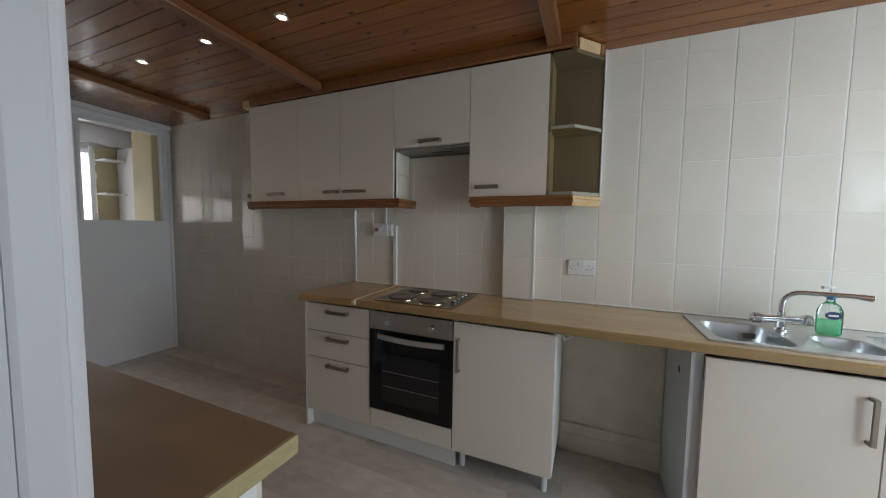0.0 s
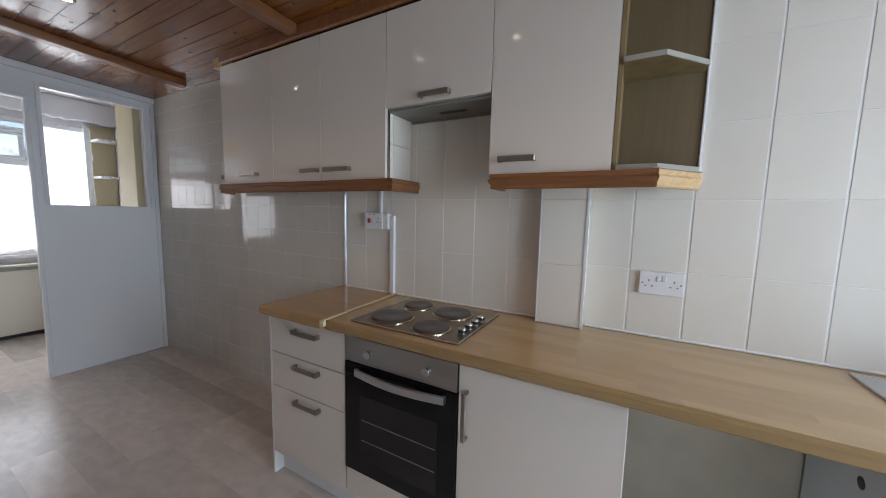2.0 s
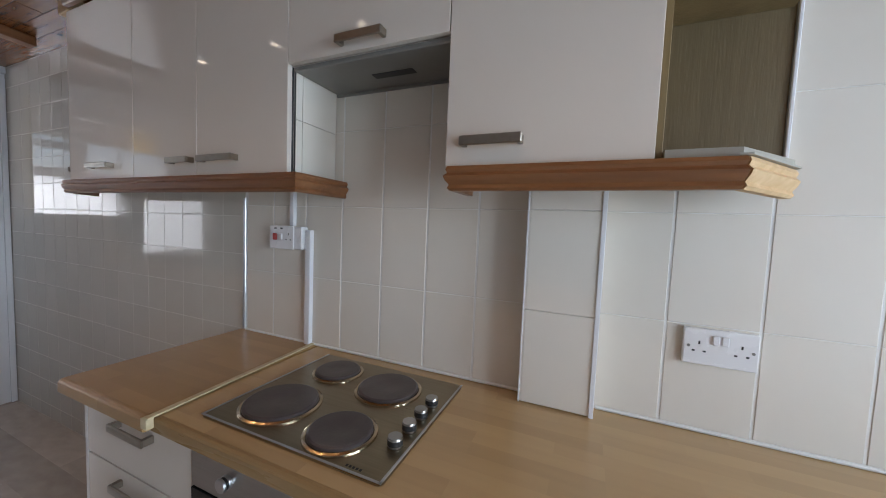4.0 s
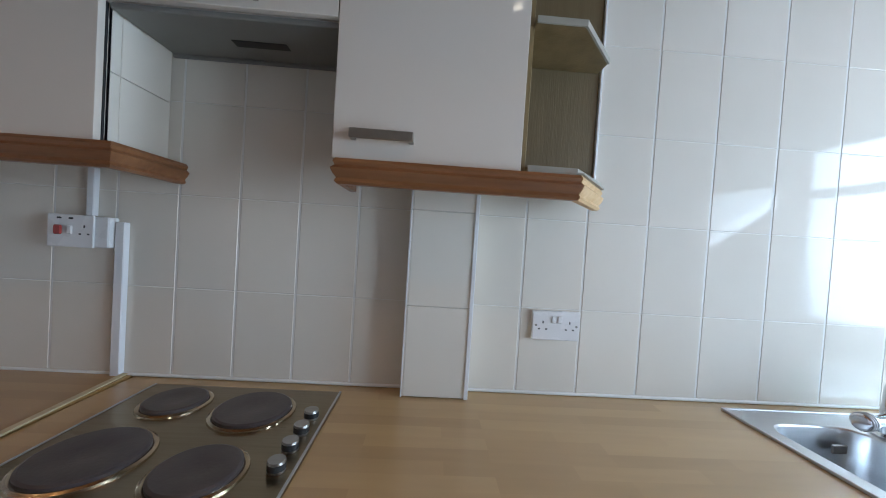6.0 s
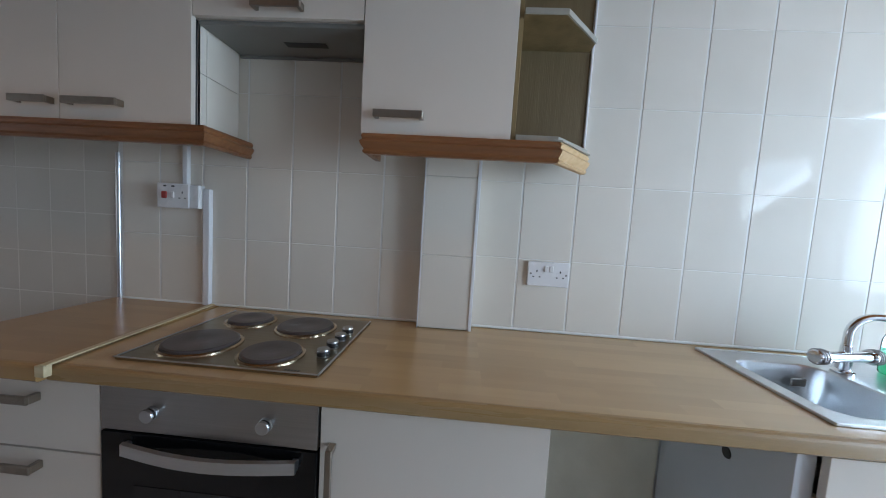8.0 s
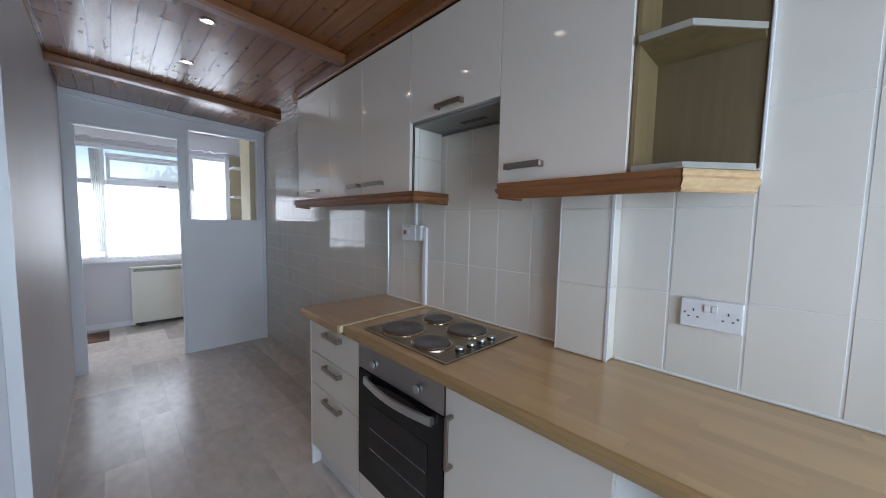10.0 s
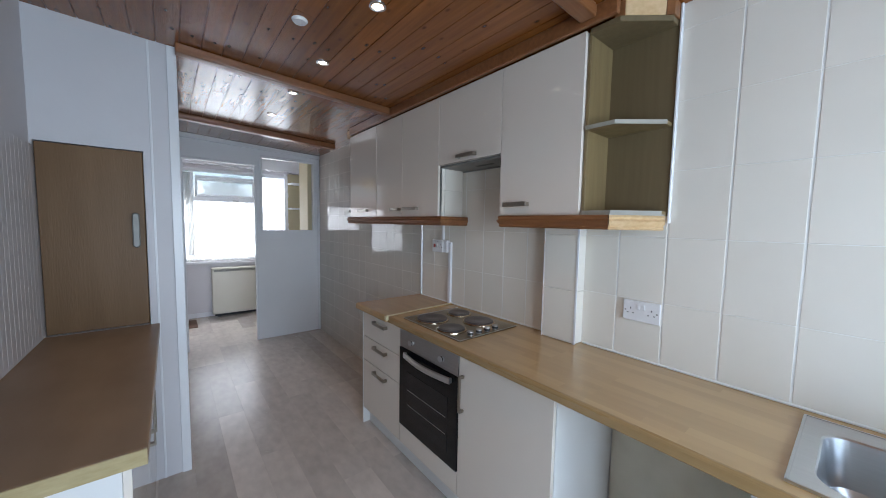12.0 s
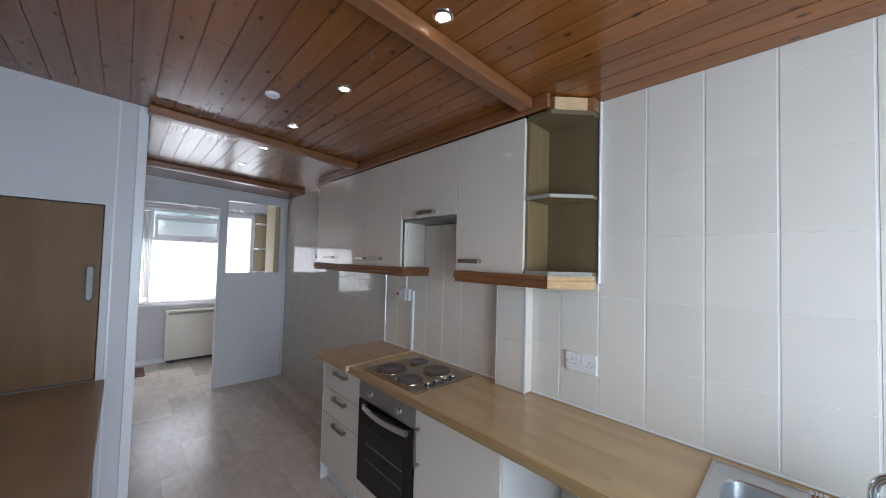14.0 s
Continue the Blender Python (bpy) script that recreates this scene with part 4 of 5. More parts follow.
part("front_edge", nosing(-0.775, -0.36, -0.560, 0.864, WT + 0.004), WORKTOP_L, ob)
part("joint_strip", prism([(-0.330, -0.562), (-0.346, -0.565), (-0.386, -0.004), (-0.370, -0.004)], "z", WT + 0.0045, WT + 0.009, 0.001), JOINT, ob, "pale wooden joint strip")
part("joint_end", box(-0.359, -0.336, -0.563, -0.547, 0.878, WT + 0.004, 0.001), JOINT, ob, "pale wooden joint end")
bm = box(-0.755, 0.419, -0.010, -0.0005, WT + 0.001, WT + 0.010, 0.003)
box(0.615, EAST - 0.002, -0.010, -0.0005, WT + 0.001, WT + 0.010, 0.003, bm=bm)
solid("sealant_bead", bm, SEAL, "white silicone bead along the worktop", "sealant")

# hob
hob = thing("hob", (0, -0.25, WT), "steel electric hob with four sealed plates", "hob")
HX0, HX1, HY0, HY1 = -0.252, 0.255, -0.494, -0.060
bm = prism(rounded(HX0, HX1, HY0, HY1, 0.012), "z", WT + 0.001, WT + 0.006, 0.0)
part("plate", bm, HOBSTEEL, hob)
bm = bmesh.new()
for a in (box(HX0, HX1, HY0, HY0 + 0.006, WT + 0.006, WT + 0.008, 0.0008), box(HX1 - 0.006, HX1, HY0, HY1, WT + 0.006, WT + 0.008, 0.0008),
          box(HX0, HX0 + 0.006, HY0, HY1, WT + 0.006, WT + 0.008, 0.0008)):
    add(bm, a)
part("rim", bm, SINKSTEEL, hob)
for cx, cy, r in ((-0.122, -0.376, 0.090), (-0.122, -0.163, 0.068), (0.090, -0.405, 0.073), (0.077, -0.187, 0.085)):
    ring = part("trim_ring", lathe([(r + 0.010, 0.0), (r + 0.009, 0.005), (r + 0.004, 0.008), (r, 0.007), (r - 0.002, 0.002)], (cx, cy, WT + 0.006), 48), RINGMETAL, hob)
    part("hotplate", lathe([(r - 0.001, 0.0), (r - 0.001, 0.012), (r - 0.006, 0.0145), (0.031, 0.0145), (0.028, 0.0138), (0.0, 0.0138)], (cx, cy, WT + 0.006), 48), IRON, ring)
for ky in (-0.387, -0.325, -0.265, -0.203):
    k = part("knob", lathe([(0.0165, 0.0), (0.0165, 0.004), (0.014, 0.0042), (0.014, 0.016), (0.0165, 0.0162), (0.0155, 0.021), (0.0, 0.0215)], (0.220, ky, WT + 0.007), 24), STEEL, hob)
    part("band", lathe([(0.0155, 0.0044), (0.0168, 0.0046), (0.0168, 0.0158), (0.0155, 0.016)], (0.220, ky, WT + 0.007), 24), BLACK, k)
bm = bmesh.new()
for k in range(5):
    box(0.165 + 0.008 * k, 0.170 + 0.008 * k, -0.482, -0.476, WT + 0.0062, WT + 0.0066, bm=bm)
part("marking", bm, BLACK, hob)

# sink
sink = thing("sink", (1.85, -0.28, WT), "stainless steel one-and-a-half bowl sink with drainer", "sink")


def bowl_sheet(x0, x1, y0, y1, cuts, z):
    """A sheet with rounded openings: a fan of faces between the outline and each opening."""
    bm = bmesh.new()
    xs = [x0] + [v for c in cuts for v in (c[0], c[1])] + [x1]
    for k in range(0, len(xs) - 1):
        a, b = xs[k], xs[k + 1]
        cut = next((c for c in cuts if abs(c[0] - a) < 1e-6 and abs(c[1] - b) < 1e-6), None)
        if cut is None:
            bm.faces.new([bm.verts.new(p) for p in ((a, y0, z), (b, y0, z), (b, y1, z), (a, y1, z))])
        else:
            n = 8
            inner = rounded(cut[0], cut[1], cut[2], cut[3], cut[4], n)
            m = len(inner)
            vi = [bm.verts.new((p[0], p[1], z)) for p in inner]
            cx, cy = (a + b) / 2, (y0 + y1) / 2
            corners = [(b, y1), (a, y1), (a, y0), (b, y0)]
            vc = [bm.verts.new((p[0], p[1], z)) for p in corners]
            q = n + 1
            for s in range(4):
                for j in range(n):
                    bm.faces.new((vc[s], vi[(s * q + j) % m], vi[(s * q + j + 1) % m]))
                bm.faces.new((vc[s], vi[(s * q + n) % m], vi[(s * q + q) % m], vc[(s + 1) % 4]))
    bmesh.ops.recalc_face_normals(bm, faces=bm.faces[:])
    for f in bm.faces:
        if f.normal.z < 0:
            f.normal_flip()
    return bm


def bowl(x0, x1, y0, y1, r, depth, z):
    bm = bmesh.new()
    n = 8
    rings = []
    for inset, dz in ((0, 0), (0.004, -0.004), (0.008, -0.03), (0.02, -depth + 0.03), (0.035, -depth + 0.008), (0.06, -depth)):
        rings.append([bm.verts.new((p[0], p[1], z + dz)) for p in rounded(x0 + inset, x1 - inset, y0 + inset, y1 - inset, max(r - inset * 0.3, 0.01), n)])
    for a, b in zip(rings, rings[1:]):
        for k in range(len(a)):
            bm.faces.new((a[k], b[k], b[(k + 1) % len(a)], a[(k + 1) % len(a)]))
    bm.faces.new(rings[-1][::-1])
    bmesh.ops.recalc_face_normals(bm, faces=bm.faces[:])
    return bm


ZS = WT + 0.006
B1, B2 = (1.412, 1.672, -0.458, -0.135, 0.06), (1.765, 1.955, -0.43, -0.215, 0.055)
bm = bowl_sheet(SX0, SX1, SY0, SY1, (B1, B2), ZS)
part("rim", bm, SINKSTEEL, sink)
bm = box(SX0 - 0.001, SX0 + 0.006, SY0, SY1, WT + 0.0005, ZS + 0.002, 0.001)
box(SX0, SX1, SY0 - 0.001, SY0 + 0.006, WT + 0.0005, ZS + 0.002, 0.001, bm=bm)
box(SX0, SX1, SY1 - 0.006, SY1 + 0.001, WT + 0.0005, ZS + 0.002, 0.001, bm=bm)
part("edge", bm, SINKSTEEL, sink)
bw = part("bowl", bowl(*B1, 0.16, ZS), SINKSTEEL, sink)
part("waste", lathe([(0.034, 0.0), (0.034, 0.003), (0.026, 0.004), (0.0, 0.001)], (1.535, -0.30, ZS - 0.1595), 28), CHROME, bw)
part("overflow", box(1.585, 1.63, -0.165, -0.160, ZS - 0.06, ZS - 0.035, 0.003), DULLMETAL, bw)
part("half_bowl", bowl(*B2, 0.12, ZS), SINKSTEEL, sink)
for k in range(8):
    part("drainer_rib", box(2.0, 2.31, -0.43 + 0.04 * k, -0.42 + 0.04 * k, ZS + 0.0002, ZS + 0.004, 0.0015), SINKSTEEL, sink)

tap = thing("mixer_tap", (1.708, -0.18, ZS), "chrome mixer tap with a swivel spout", "tap")
TX, TY = 1.708, -0.180
part("base", lathe([(0.026, 0.0), (0.026, 0.006), (0.017, 0.012), (0.017, 0.04), (0.0, 0.04)], (TX, TY, ZS), 24), CHROME, tap)
part("cross_body", cyl((TX - 0.075, TY - 0.02, ZS + 0.05), (TX + 0.075, TY + 0.01, ZS + 0.05), 0.016, None, 20, 0.003), CHROME, tap)
for s in (-1, 1):
    c = Vector((TX + s * 0.075, TY + (-0.02 if s < 0 else 0.01), ZS + 0.05))
    k = part("tap_head", cyl(c, c + Vector((s * 0.036, s * 0.006, 0)), 0.022, 0.021, 20, 0.004), CHROME, tap)
    for g in (0.010, 0.018, 0.026):
        part("rib", cyl(c + Vector((s * g, s * g / 6, 0)), c + Vector((s * (g + 0.003), s * (g + 0.003) / 6, 0)), 0.0232, None, 20), DULLMETAL, k)
part("collar", cyl((TX, TY, ZS + 0.06), (TX, TY, ZS + 0.085), 0.014, 0.012, 20, 0.002), CHROME, tap)
pts = [(TX, TY, ZS + 0.08), (TX, TY, ZS + 0.115)]
for k in range(1, 9):
    a = radians(90 * k / 8)
    pts.append((TX + 0.06 * (1 - math.cos(a)), TY - 0.012 * (1 - math.cos(a)), ZS + 0.115 + 0.06 * math.sin(a)))
pts += [(TX + 0.20, TY - 0.05, ZS + 0.180), (TX + 0.225, TY - 0.057, ZS + 0.178)]
sp = part("spout", tube(pts, 0.0105), CHROME, tap)
part("nozzle", cyl((TX + 0.215, TY - 0.054, ZS + 0.179), (TX + 0.25, TY - 0.063, ZS + 0.176), 0.013, 0.014, 18, 0.002), CHROME, sp)

bot = thing("soap_bottle", (1.872, -0.165, ZS), "clear pump bottle half full of green soap", "bottle")
BX, BY = 1.872, -0.165
part("liquid", prism(rounded(BX - 0.036, BX + 0.036, BY - 0.02, BY + 0.02, 0.018), "z", ZS + 0.003, ZS + 0.062), LIQUID, bot, "bright green liquid soap")
bm = bmesh.new()
rings = []
for w, dth, z in ((0.036, 0.02, 0.0), (0.040, 0.024, 0.006), (0.041, 0.025, 0.06), (0.040, 0.024, 0.10), (0.030, 0.02, 0.125), (0.014, 0.012, 0.138), (0.012, 0.012, 0.15)):
    rings.append([bm.verts.new((p[0], p[1], ZS + 0.001 + z)) for p in rounded(BX - w, BX + w, BY - dth, BY + dth, dth * 0.9, 5)])
for a, b in zip(rings, rings[1:]):
    for k in range(len(a)):
        bm.faces.new((a[k], a[(k + 1) % len(a)], b[(k + 1) % len(a)], b[k]))
bm.faces.new(rings[0][::-1])
bm.faces.new(rings[-1])
body = part("body", bm, CLEAR, bot)
bm = bmesh.new()
vs = [bm.verts.new((BX + 0.027 * math.cos(6.2832 * k / 24), BY - 0.0262, ZS + 0.085 + 0.017 * math.sin(6.2832 * k / 24))) for k in range(24)]
vb = [bm.verts.new((v.co.x, BY - 0.0252, v.co.z)) for v in vs]
bm.faces.new(vs)
for k in range(24):
    bm.faces.new((vs[k], vb[k], vb[(k + 1) % 24], vs[(k + 1) % 24]))
bmesh.ops.recalc_face_normals(bm, faces=bm.faces[:])
lab = part("label", bm, NAVY, body)
part("mark", box(BX - 0.016, BX + 0.016, BY - 0.027, BY - 0.0264, ZS + 0.081, ZS + 0.089, 0.0002), PLASTIC, lab)
part("collar", cyl((BX, BY, ZS + 0.15), (BX, BY, ZS + 0.168), 0.014, 0.013, 18, 0.001), BLUE, bot)
part("pump_stem", cyl((BX, BY, ZS + 0.168), (BX, BY, ZS + 0.195), 0.005, None, 12), PLASTIC, bot)
part("pump_head", box(BX - 0.032, BX + 0.011, BY - 0.009, BY + 0.009, ZS + 0.195, ZS + 0.207, 0.003), PLASTIC, bot)

# ---- splashback: pier, sockets, conduits, strips ----
pier = setting("pier_tiled", box(0.426, 0.601, -0.057, 0.004, WT + 0.001, 1.60), GROUT, "narrow tiled pipe boxing on the splashback", "wall")
for tz0, tz1 in ((WT + 0.004, 1.1605), (1.1615, 1.4305), (1.4315, 1.60)):
    part("tile", box(0.425, 0.603, -0.064, -0.0575, tz0, tz1, 0.0015), TILE, pier)
    part("tile", box(0.419, 0.4255, -0.0635, -0.001, tz0, tz1, 0.001), TILE, pier)
    part("tile", box(0.6015, 0.608, -0.0635, -0.001, tz0, tz1, 0.001), TILE, pier)
part("edge_trim", box(0.599, 0.6105, -0.0670, -0.0645, WT + 0.001, 1.60, 0.001), GLOSS, pier)
part("edge_trim", box(0.4185, 0.4225, -0.0655, -0.0642, WT + 0.001, 1.60, 0.001), GLOSS, pier)
setting("trim_tile_edge", cyl((-0.766, -0.001, WT + 0.005), (-0.766, -0.001, CB0 - 0.06), 0.0085, None, 20), SINKSTEEL, "bright metal tile edging strip", "trim")


def pin_holes(parent, cx, z, y):
    part("earth_slot", box(cx - 0.0018, cx + 0.0018, y - 0.0006, y, z + 0.008, z + 0.016), BLACK, parent)
    for s in (-1, 1):
        part("pin_slot", box(cx + s * 0.011 - 0.003, cx + s * 0.011 + 0.003, y - 0.0006, y, z - 0.0105, z - 0.0065), BLACK, parent)


sk = thing("double_socket", (0.873, -0.01, 1.07), "white plastic double wall socket on the tiles", "wall socket")
plate = part("plate", box(0.80, 0.946, -0.012, -0.0005, 1.070, 1.158, 0.003, 2), PLASTIC, sk)
for cx in (0.832, 0.914):
    pin_holes(plate, cx, 1.112, -0.0122)
for cx in (0.864, 0.882):
    part("rocker", box(cx - 0.007, cx + 0.007, -0.0165, -0.0121, 1.122, 1.145, 0.002), PLASTIC, plate)
for cx in (0.811, 0.935):
    part("screw", cyl((cx, -0.012, 1.114), (cx, -0.0132, 1.114), 0.0035, None, 12), GREYVENT, plate)

sk = thing("cooker_switch", (-0.50, -0.02, 1.265), "white cooker control unit with a red switch", "wall switch")
part("back_box", box(-0.572, -0.416, -0.034, -0.0005, 1.268, 1.354, 0.003), PLASTIC, sk)
plate = part("plate", box(-0.573, -0.450, -0.041, -0.0345, 1.266, 1.356, 0.003, 2), PLASTIC, sk)
part("cooker_rocker", box(-0.552, -0.530, -0.048, -0.0415, 1.300, 1.326, 0.003), RED, plate, "red cooker rocker")
part("socket_rocker", box(-0.516, -0.503, -0.047, -0.0415, 1.302, 1.326, 0.002), PLASTIC, plate)
for cx in (-0.541, -0.510):
    part("indicator", box(cx - 0.006, cx + 0.006, -0.0418, -0.0412, 1.343, 1.348), BLACK, plate)
pin_holes(plate, -0.474, 1.312, -0.0412)
bm = box(-0.412, -0.386, -0.020, -0.0005, WT + 0.002, 1.343, 0.002)
solid("cable_trunking", bm, GLOSS, "white plastic cable trunking down to the worktop", "trunking", "cable trunking")
bm = box(-0.495, -0.475, -0.018, -0.0005, 1.356, 1.50, 0.002)
solid("cable_trunking", bm, GLOSS, "short white cable trunking above the switch", "trunking", "cable trunking")

# ---- ceiling fittings ----
base = None
for sx in SPOTS:
    if base is None:
        base = thing("downlight", (sx, SPOT_Y, SPOT_Z), "small lit recessed downlight with a chrome ring", "downlight", "ceiling downlights")
        part("ring", lathe([(0.036, -0.0005), (0.035, -0.005), (0.025, -0.007), (0.023, -0.003)], (sx, SPOT_Y, SPOT_Z), 28), CHROME, base)
        part("bulb", lathe([(0.0225, -0.004), (0.016, -0.006), (0.0, -0.0065)], (sx, SPOT_Y, SPOT_Z), 24), LIT, base, "glowing warm bulb face")
    else:
        copy_thing(base, pose(sx, SPOT_Y, SPOT_Z))
solid("ceiling_disc", lathe([(0.0, -0.014), (0.028, -0.013), (0.034, -0.006), (0.034, -0.0005), (0.0, -0.0005)], (-0.21, -1.085, roof(-1.085)), 28), PLASTIC, "small round white ceiling cover plate", "cover plate")
solid("ceiling_hook", tube([(0.455, -0.93, roof(-0.93) - 0.0005), (0.455, -0.93, roof(-0.93) - 0.02), (0.462, -0.93, roof(-0.93) - 0.028), (0.472, -0.93, roof(-0.93) - 0.022)], 0.002, 8), DULLMETAL, "small screw hook in the ceiling boards", "hook")

# ---- south side: counter, its cabinet, the cupboard door ----
CX1, CYF = 0.358, -1.63
ob = thing("side_counter", (-0.28, -1.82, 0.86), "dark brown laminate counter with a raw pale end", "worktop")
part("slab", box(CUP + 0.002, CX1 - 0.004, SOUTH + 0.002, CYF, 0.858, WT, 0.003, 2), BROWNTOP, ob)
part("raw_end", box(CX1 - 0.0035, CX1, SOUTH + 0.003, CYF - 0.001, 0.859, WT - 0.001), BOARDEND, ob, "bare chipboard end")
cab = thing("base_cabinet", (-0.3, -1.82, 0), "white base cabinet under the brown counter", "cabinet", "kitchen base cabinets")
bm = box(CUP + 0.02, CX1 - 0.06, SOUTH + 0.02, CYF - 0.055, 0.10, 0.857, 0.001)
box(CUP + 0.02, CX1 - 0.06, SOUTH + 0.02, CYF - 0.09, 0.0, 0.10, bm=bm)
part("body", bm, CARCASS, cab)
for a, b, hx in ((-0.90, -0.31, -0.36), (-0.306, 0.29, -0.255)):
    d = part("door", box(a, b, CYF - 0.055, CYF - 0.037, 0.11, 0.845, 0.0015, 2), DOORWHITE, cab)
    bm = box(hx - 0.008, hx + 0.008, CYF - 0.015, CYF - 0.008, 0.58, 0.76, 0.002)
    box(hx - 0.008, hx + 0.008, CYF - 0.037, CYF - 0.014, 0.58, 0.592, bm=bm)
    box(hx - 0.008, hx + 0.008, CYF - 0.037, CYF - 0.014, 0.748, 0.76, bm=bm)
    part("handle", bm, HANDLE, d, "flat satin metal bar handle")
door = thing("cupboard_door", (CUP - 0.01, -1.83, 0.905), "closed brown wood-veneer cupboard door", "cupboard door")
leaf = part("leaf", box(CUP - 0.022, CUP - 0.003, CY0 + 0.004, CY1 - 0.004, CZ0 + 0.006, CZ1 - 0.005, 0.002), BROWNDOOR, door)
bm = prism(rounded(-1.722, -1.692, 1.32, 1.50, 0.014), "x", CUP + 0.010, CUP + 0.021, 0.0045)
box(CUP - 0.003, CUP + 0.013, -1.714, -1.700, 1.335, 1.35, bm=bm)
box(CUP - 0.003, CUP + 0.013, -1.714, -1.700, 1.47, 1.485, bm=bm)
part("handle", bm, GREYVENT, leaf, "rounded chrome pull handle")
# grooved white boarding above the counter
pan = setting("wall_south_boarding", box(CUP + 0.003, DX0 - 0.075, SOUTH + 0.0005, SOUTH + 0.003, WT + 0.002, 1.80), PAINT, "white grooved boarding above the counter", "wall")
x = CUP + 0.004
while x < DX0 - 0.10:
    part("board", box(x, min(x + 0.046, DX0 - 0.076), SOUTH + 0.0032, SOUTH + 0.009, WT + 0.002, 1.80, 0.0012), PAINT, pan)
    x += 0.0465

# ---- glazed pine door, swung wide open against the south wall ----
door = thing("glazed_door", (DX1, SOUTH + 0.01, 0), "honey pine glazed door standing wide open", "door")
DW, DT = 0.69, 0.036
frame_parts = [("stile", 0.0, 0.085, 0.005, 1.99), ("stile", DW - 0.085, DW, 0.005, 1.99), ("mullion", DW / 2 - 0.03, DW / 2 + 0.03, 0.22, 1.90),
               ("top_rail", 0.0851, DW - 0.0851, 1.90, 1.99), ("bottom_rail", 0.0851, DW - 0.0851, 0.005, 0.22),
               ("middle_rail", 0.0851, DW / 2 - 0.0301, 0.98, 1.06), ("middle_rail", DW / 2 + 0.0301, DW - 0.0851, 0.98, 1.06),
               ("upper_rail", 0.0851, DW / 2 - 0.0301, 1.63, 1.69), ("upper_rail", DW / 2 + 0.0301, DW - 0.0851, 1.63, 1.69)]
swing = pose(DX1 + 0.005, SOUTH + 0.055, 0, 0, 0, 6)
for nm, a, b, z0, z1 in frame_parts:
    bm = box(a, b, -DT / 2, DT / 2, z0, z1, 0.006, 2)
    bm.transform(swing)
    part(nm, bm, DOORPINE, door)
for a, b in ((0.085, DW / 2 - 0.03), (DW / 2 + 0.03, DW - 0.085)):
    for z0, z1 in ((0.22, 0.98), (1.06, 1.63), (1.69, 1.90)):
        bm = box(a + 0.001, b - 0.001, -0.002, 0.002, z0 + 0.001, z1 - 0.001)
        bm.transform(swing)
        part("pane", bm, GLASS, door).visible_shadow = False
bm = box(DW - 0.062, DW - 0.022, DT / 2, DT / 2 + 0.006, 0.93, 1.09, 0.002)
bm.transform(swing)
hp = part("handle_plate", bm, CHROME, door)
bm = cyl((DW - 0.042, DT / 2 + 0.005, 1.04), (DW - 0.042, DT / 2 + 0.045, 1.04), 0.009, None, 16)
add(bm, cyl((DW - 0.045, DT / 2 + 0.045, 1.04), (DW - 0.15, DT / 2 + 0.045, 1.035), 0.009, 0.007, 16, 0.003))
bm.transform(swing)
part("lever", bm, CHROME, hp)

# ---- outdoors, seen through the far window ----
setting("ground", box(-160, 160, -160, 160, -0.6, -0.5), GRASS, "garden lawn beyond the windows", "ground")


def house(x, y):
    ob = thing("house", (x, y, -0.5), "distant pale rendered house with a red tiled roof", "house")
    part("wall", box(x - 4, x + 4, y - 6, y + 6, -0.5, 2.4), RENDERWALL, ob)
    part("roof", prism([(x - 4.5, 2.4), (x + 4.5, 2.4), (x, 4.9)], "y", y - 6.4, y + 6.4), BRICKRED, ob)
    for wy in (-3.5, 0, 3.5):
        part("window", box(x + 4.0, x + 4.06, y + wy - 0.7, y + wy + 0.7, 0.6, 1.7, 0.02), UPVC, ob)
    return ob


house(-34, 13)
house(-38, -18)


def tree(x, y, h, seed):
    r = random.Random(seed)
    ob = thing("tree", (x, y, -0.5), "leafy green garden tree", "tree", "garden trees")
    bm = tube([(x, y, -0.5), (x + 0.1, y, h * 0.3), (x - 0.05, y + 0.1, h * 0.7)], 0.12, 8)
    for k in range(6):
        a = r.uniform(0, 6.28)
        add(bm, tube([(x, y, h * 0.35 + 0.1 * k), (x + math.cos(a) * h * 0.2, y + math.sin(a) * h * 0.2, h * 0.6 + 0.12 * k)], 0.04, 6))
    part("trunk", bm, BARK, ob)
    verts, faces = [], []
    for k in range(2600):
        a, t, q = r.uniform(0, 6.28), r.uniform(-1, 1), r.random() ** 0.4
        lump = 1 + 0.3 * math.sin(3 * a + seed) * math.cos(4 * t)
        c = Vector((x + math.cos(a) * math.sqrt(1 - t * t) * q * h * 0.34 * lump, y + math.sin(a) * math.sqrt(1 - t * t) * q * h * 0.34 * lump, h * 0.68 + t * q * h * 0.34 * lump))
        u = Vector((r.uniform(-1, 1), r.uniform(-1, 1), r.uniform(-1, 1))).normalized() * 0.11
        w = u.orthogonal().normalized() * 0.06
        n = len(verts)
        verts += [c - u, c + w, c + u, c - w]
        faces.append((n, n + 1, n + 2, n + 3))
    me = bpy.data.meshes.new("crown")
    me.from_pydata([tuple(v - Vector((x, y, -0.5))) for v in verts], [], faces)
    me.materials.append(LEAF)
    cr = new("crown", me)
    cr.parent = ob
    return ob


tree(-24, -4.0, 4.1, 1)
tree(-26, 1.5, 4.2, 2)
tree(-30, 5.0, 4.6, 3)

# ---- pieces: floor planks and wall tiles ----
rng = random.Random(11)
PW = 0.165
plank_mesh = {}


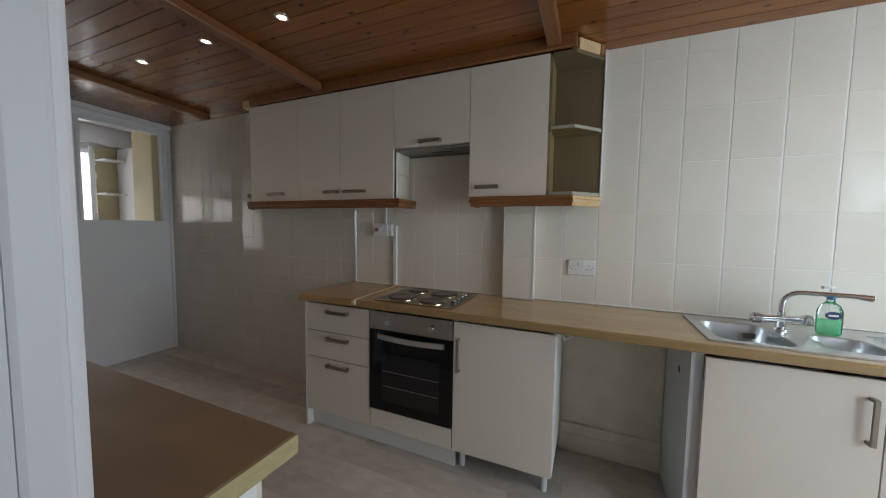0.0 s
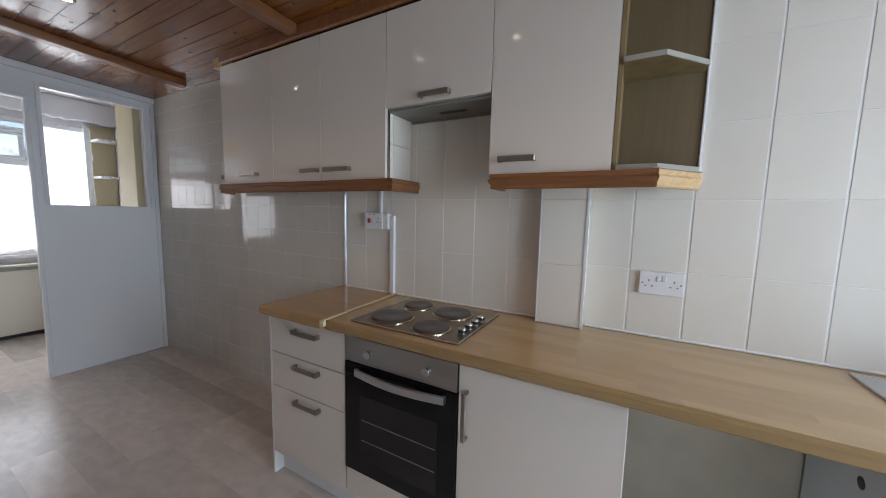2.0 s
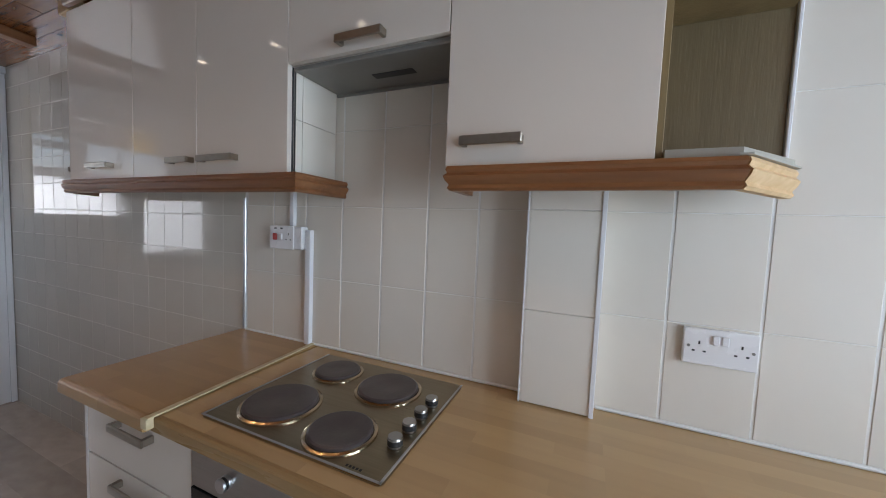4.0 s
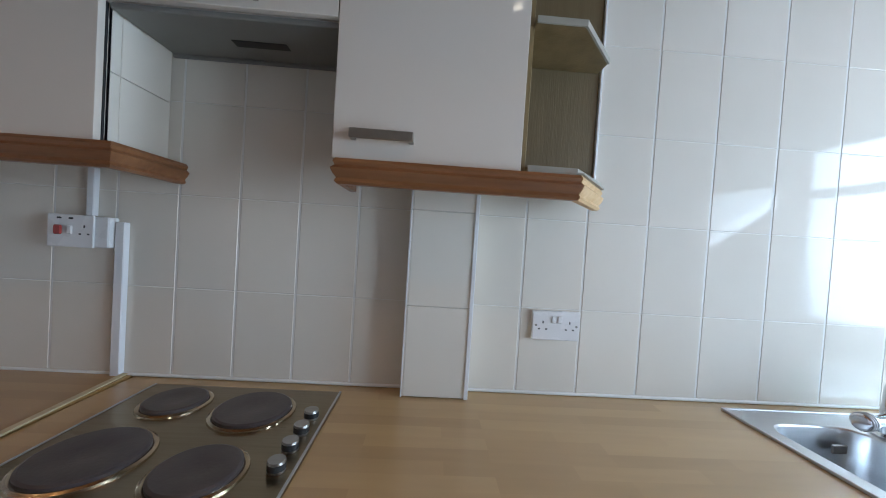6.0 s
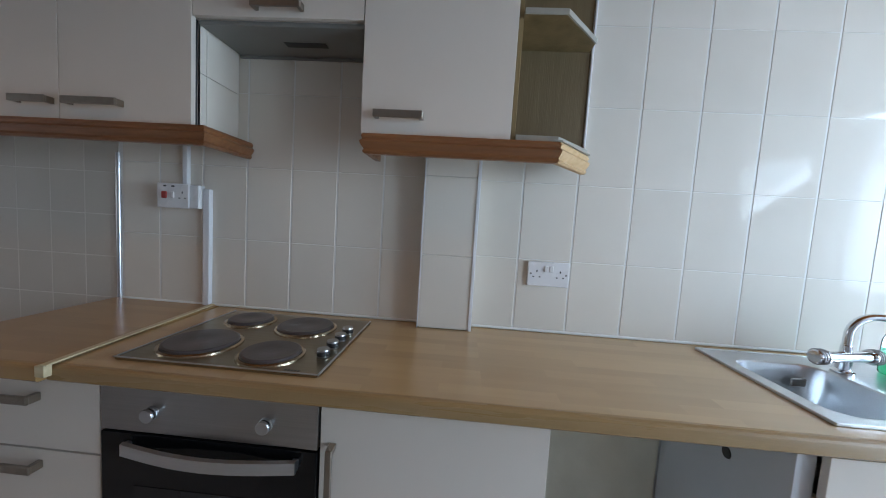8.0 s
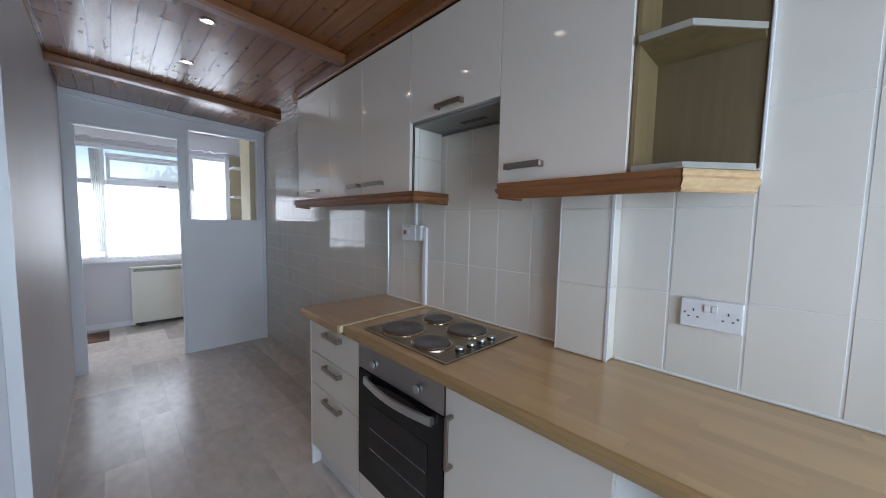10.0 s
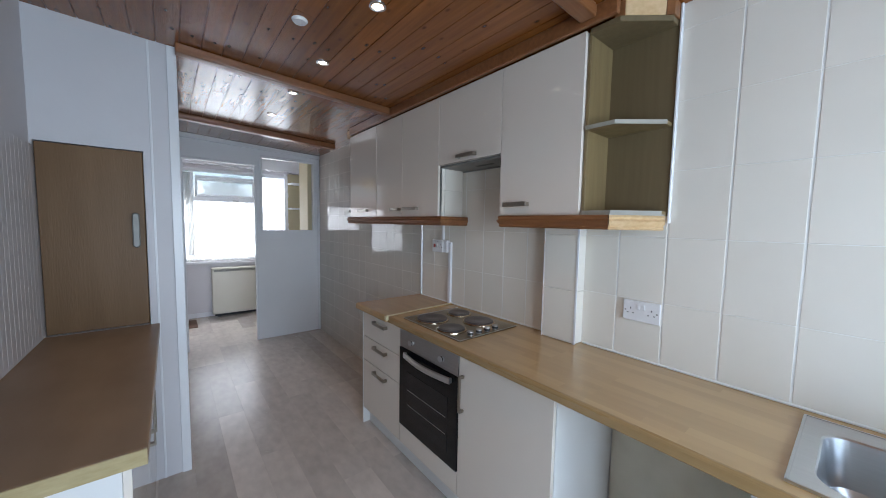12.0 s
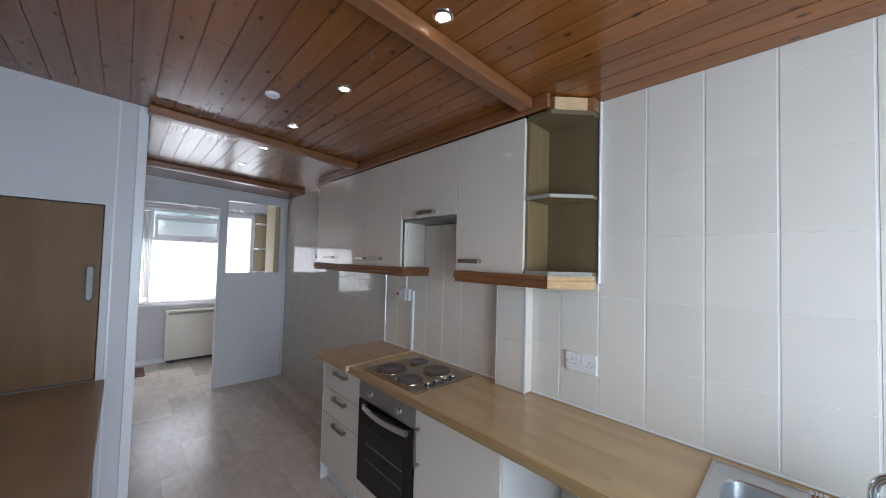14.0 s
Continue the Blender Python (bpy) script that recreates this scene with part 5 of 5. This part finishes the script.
def piece(name, key, size, at, mat, parent, axis):
    """A slab with eased edges, shared by all pieces of its size; axis: the way that its face looks."""
    if key not in plank_mesh:
        w, d = size
        e, t = (0.0002, 0.0015) if axis == "z" else (0.0012, 0.005)
        bm = bmesh.new()
        if axis == "z":
            lay = [((0, 0), 0.0), ((e, e), t)]
            quad = [[(i, i, zz), (w - i, i, zz), (w - i, d - i, zz), (i, d - i, zz)] for (i, _), zz in ((lay[0][0], -t), (lay[0][0], -e), (lay[1][0], 0.0))]
        else:
            quad = [[(i, zz, i), (w - i, zz, i), (w - i, zz, d - i), (i, zz, d - i)] for i, zz in ((0, t), (0, e), (e, 0.0))]
        rows = [[bm.verts.new(c) for c in q] for q in quad]
        for a, b in zip(rows, rows[1:]):
            for k in range(4):
                bm.faces.new((a[k], a[(k + 1) % 4], b[(k + 1) % 4], b[k]))
        bm.faces.new(rows[-1])
        bmesh.ops.recalc_face_normals(bm, faces=bm.faces[:])
        if (axis == "z" and rows[-1][0].link_faces[0].normal.z < -0.5):
            bmesh.ops.reverse_faces(bm, faces=bm.faces[:])
        plank_mesh[key] = mesh_of(name, bm, mat, False)
    ob = new(name, plank_mesh[key])
    ob.parent = parent
    ob.location = at
    return ob


y = -2.16
while y < FN - 0.01:
    d = min(PW, FN - y)
    x = FAR + 0.002
    first = True
    while x < EAST - 0.01:
        full = rng.choice((0.45, 0.7, 0.95)) if first else 1.15
        first = False
        w = min(full, EAST - x)
        w = round(w, 3)
        if w < 0.02:
            break
        piece("plank", ("p", w, round(d, 3)), (w - 0.0002, d - 0.0002), (x, y, 0), FLOORMAT, floor, "z")
        x += w
    y += d
setting("floor_hall", box(-0.5, 2.5, -3.7, -2.161, -0.003, 0.0), BROWNTOP, "plain hall floor", "floor")


tilt = random.Random(21)


def lay_tiles(parent, xs, zs, mat, gap, rise, skip=()):
    for a, b in zip(xs, xs[1:]):
        for c, d in zip(zs, zs[1:]):
            if b - a < 0.012 or d - c < 0.012 or any(s[0] < (a + b) / 2 < s[1] and s[2] < (c + d) / 2 < s[3] for s in skip):
                continue
            w, h = round(b - a - gap, 4), round(d - c - rise, 4)
            ob = piece("tile", (mat.name, w, h), (w, h), (a + gap / 2, 0.0, c + rise / 2), mat, parent, "y")
            ob.rotation_euler = (radians(tilt.uniform(-0.09, 0.09)), 0, radians(tilt.uniform(-0.09, 0.09)))


ZT = [0.852, 1.163, 1.433, 1.700, 1.968, 2.237, CEIL]
lay_tiles(wall_right_tiles, [-0.752, -0.598, -0.426, -0.254, -0.082, 0.090, 0.262, 0.434, 0.568], ZT, TILE, 0.006, 0.0014)
lay_tiles(wall_right_tiles, [0.568, 0.763, 0.950, 1.140, 1.335, 1.535, 1.740, 1.945, 2.150, 2.355, 2.56, 2.765, EAST], ZT, TILE, 0.006, 0.0014)
XL = [-0.764 - 0.144 * k for k in range(17)][::-1]
XL[0] = PART
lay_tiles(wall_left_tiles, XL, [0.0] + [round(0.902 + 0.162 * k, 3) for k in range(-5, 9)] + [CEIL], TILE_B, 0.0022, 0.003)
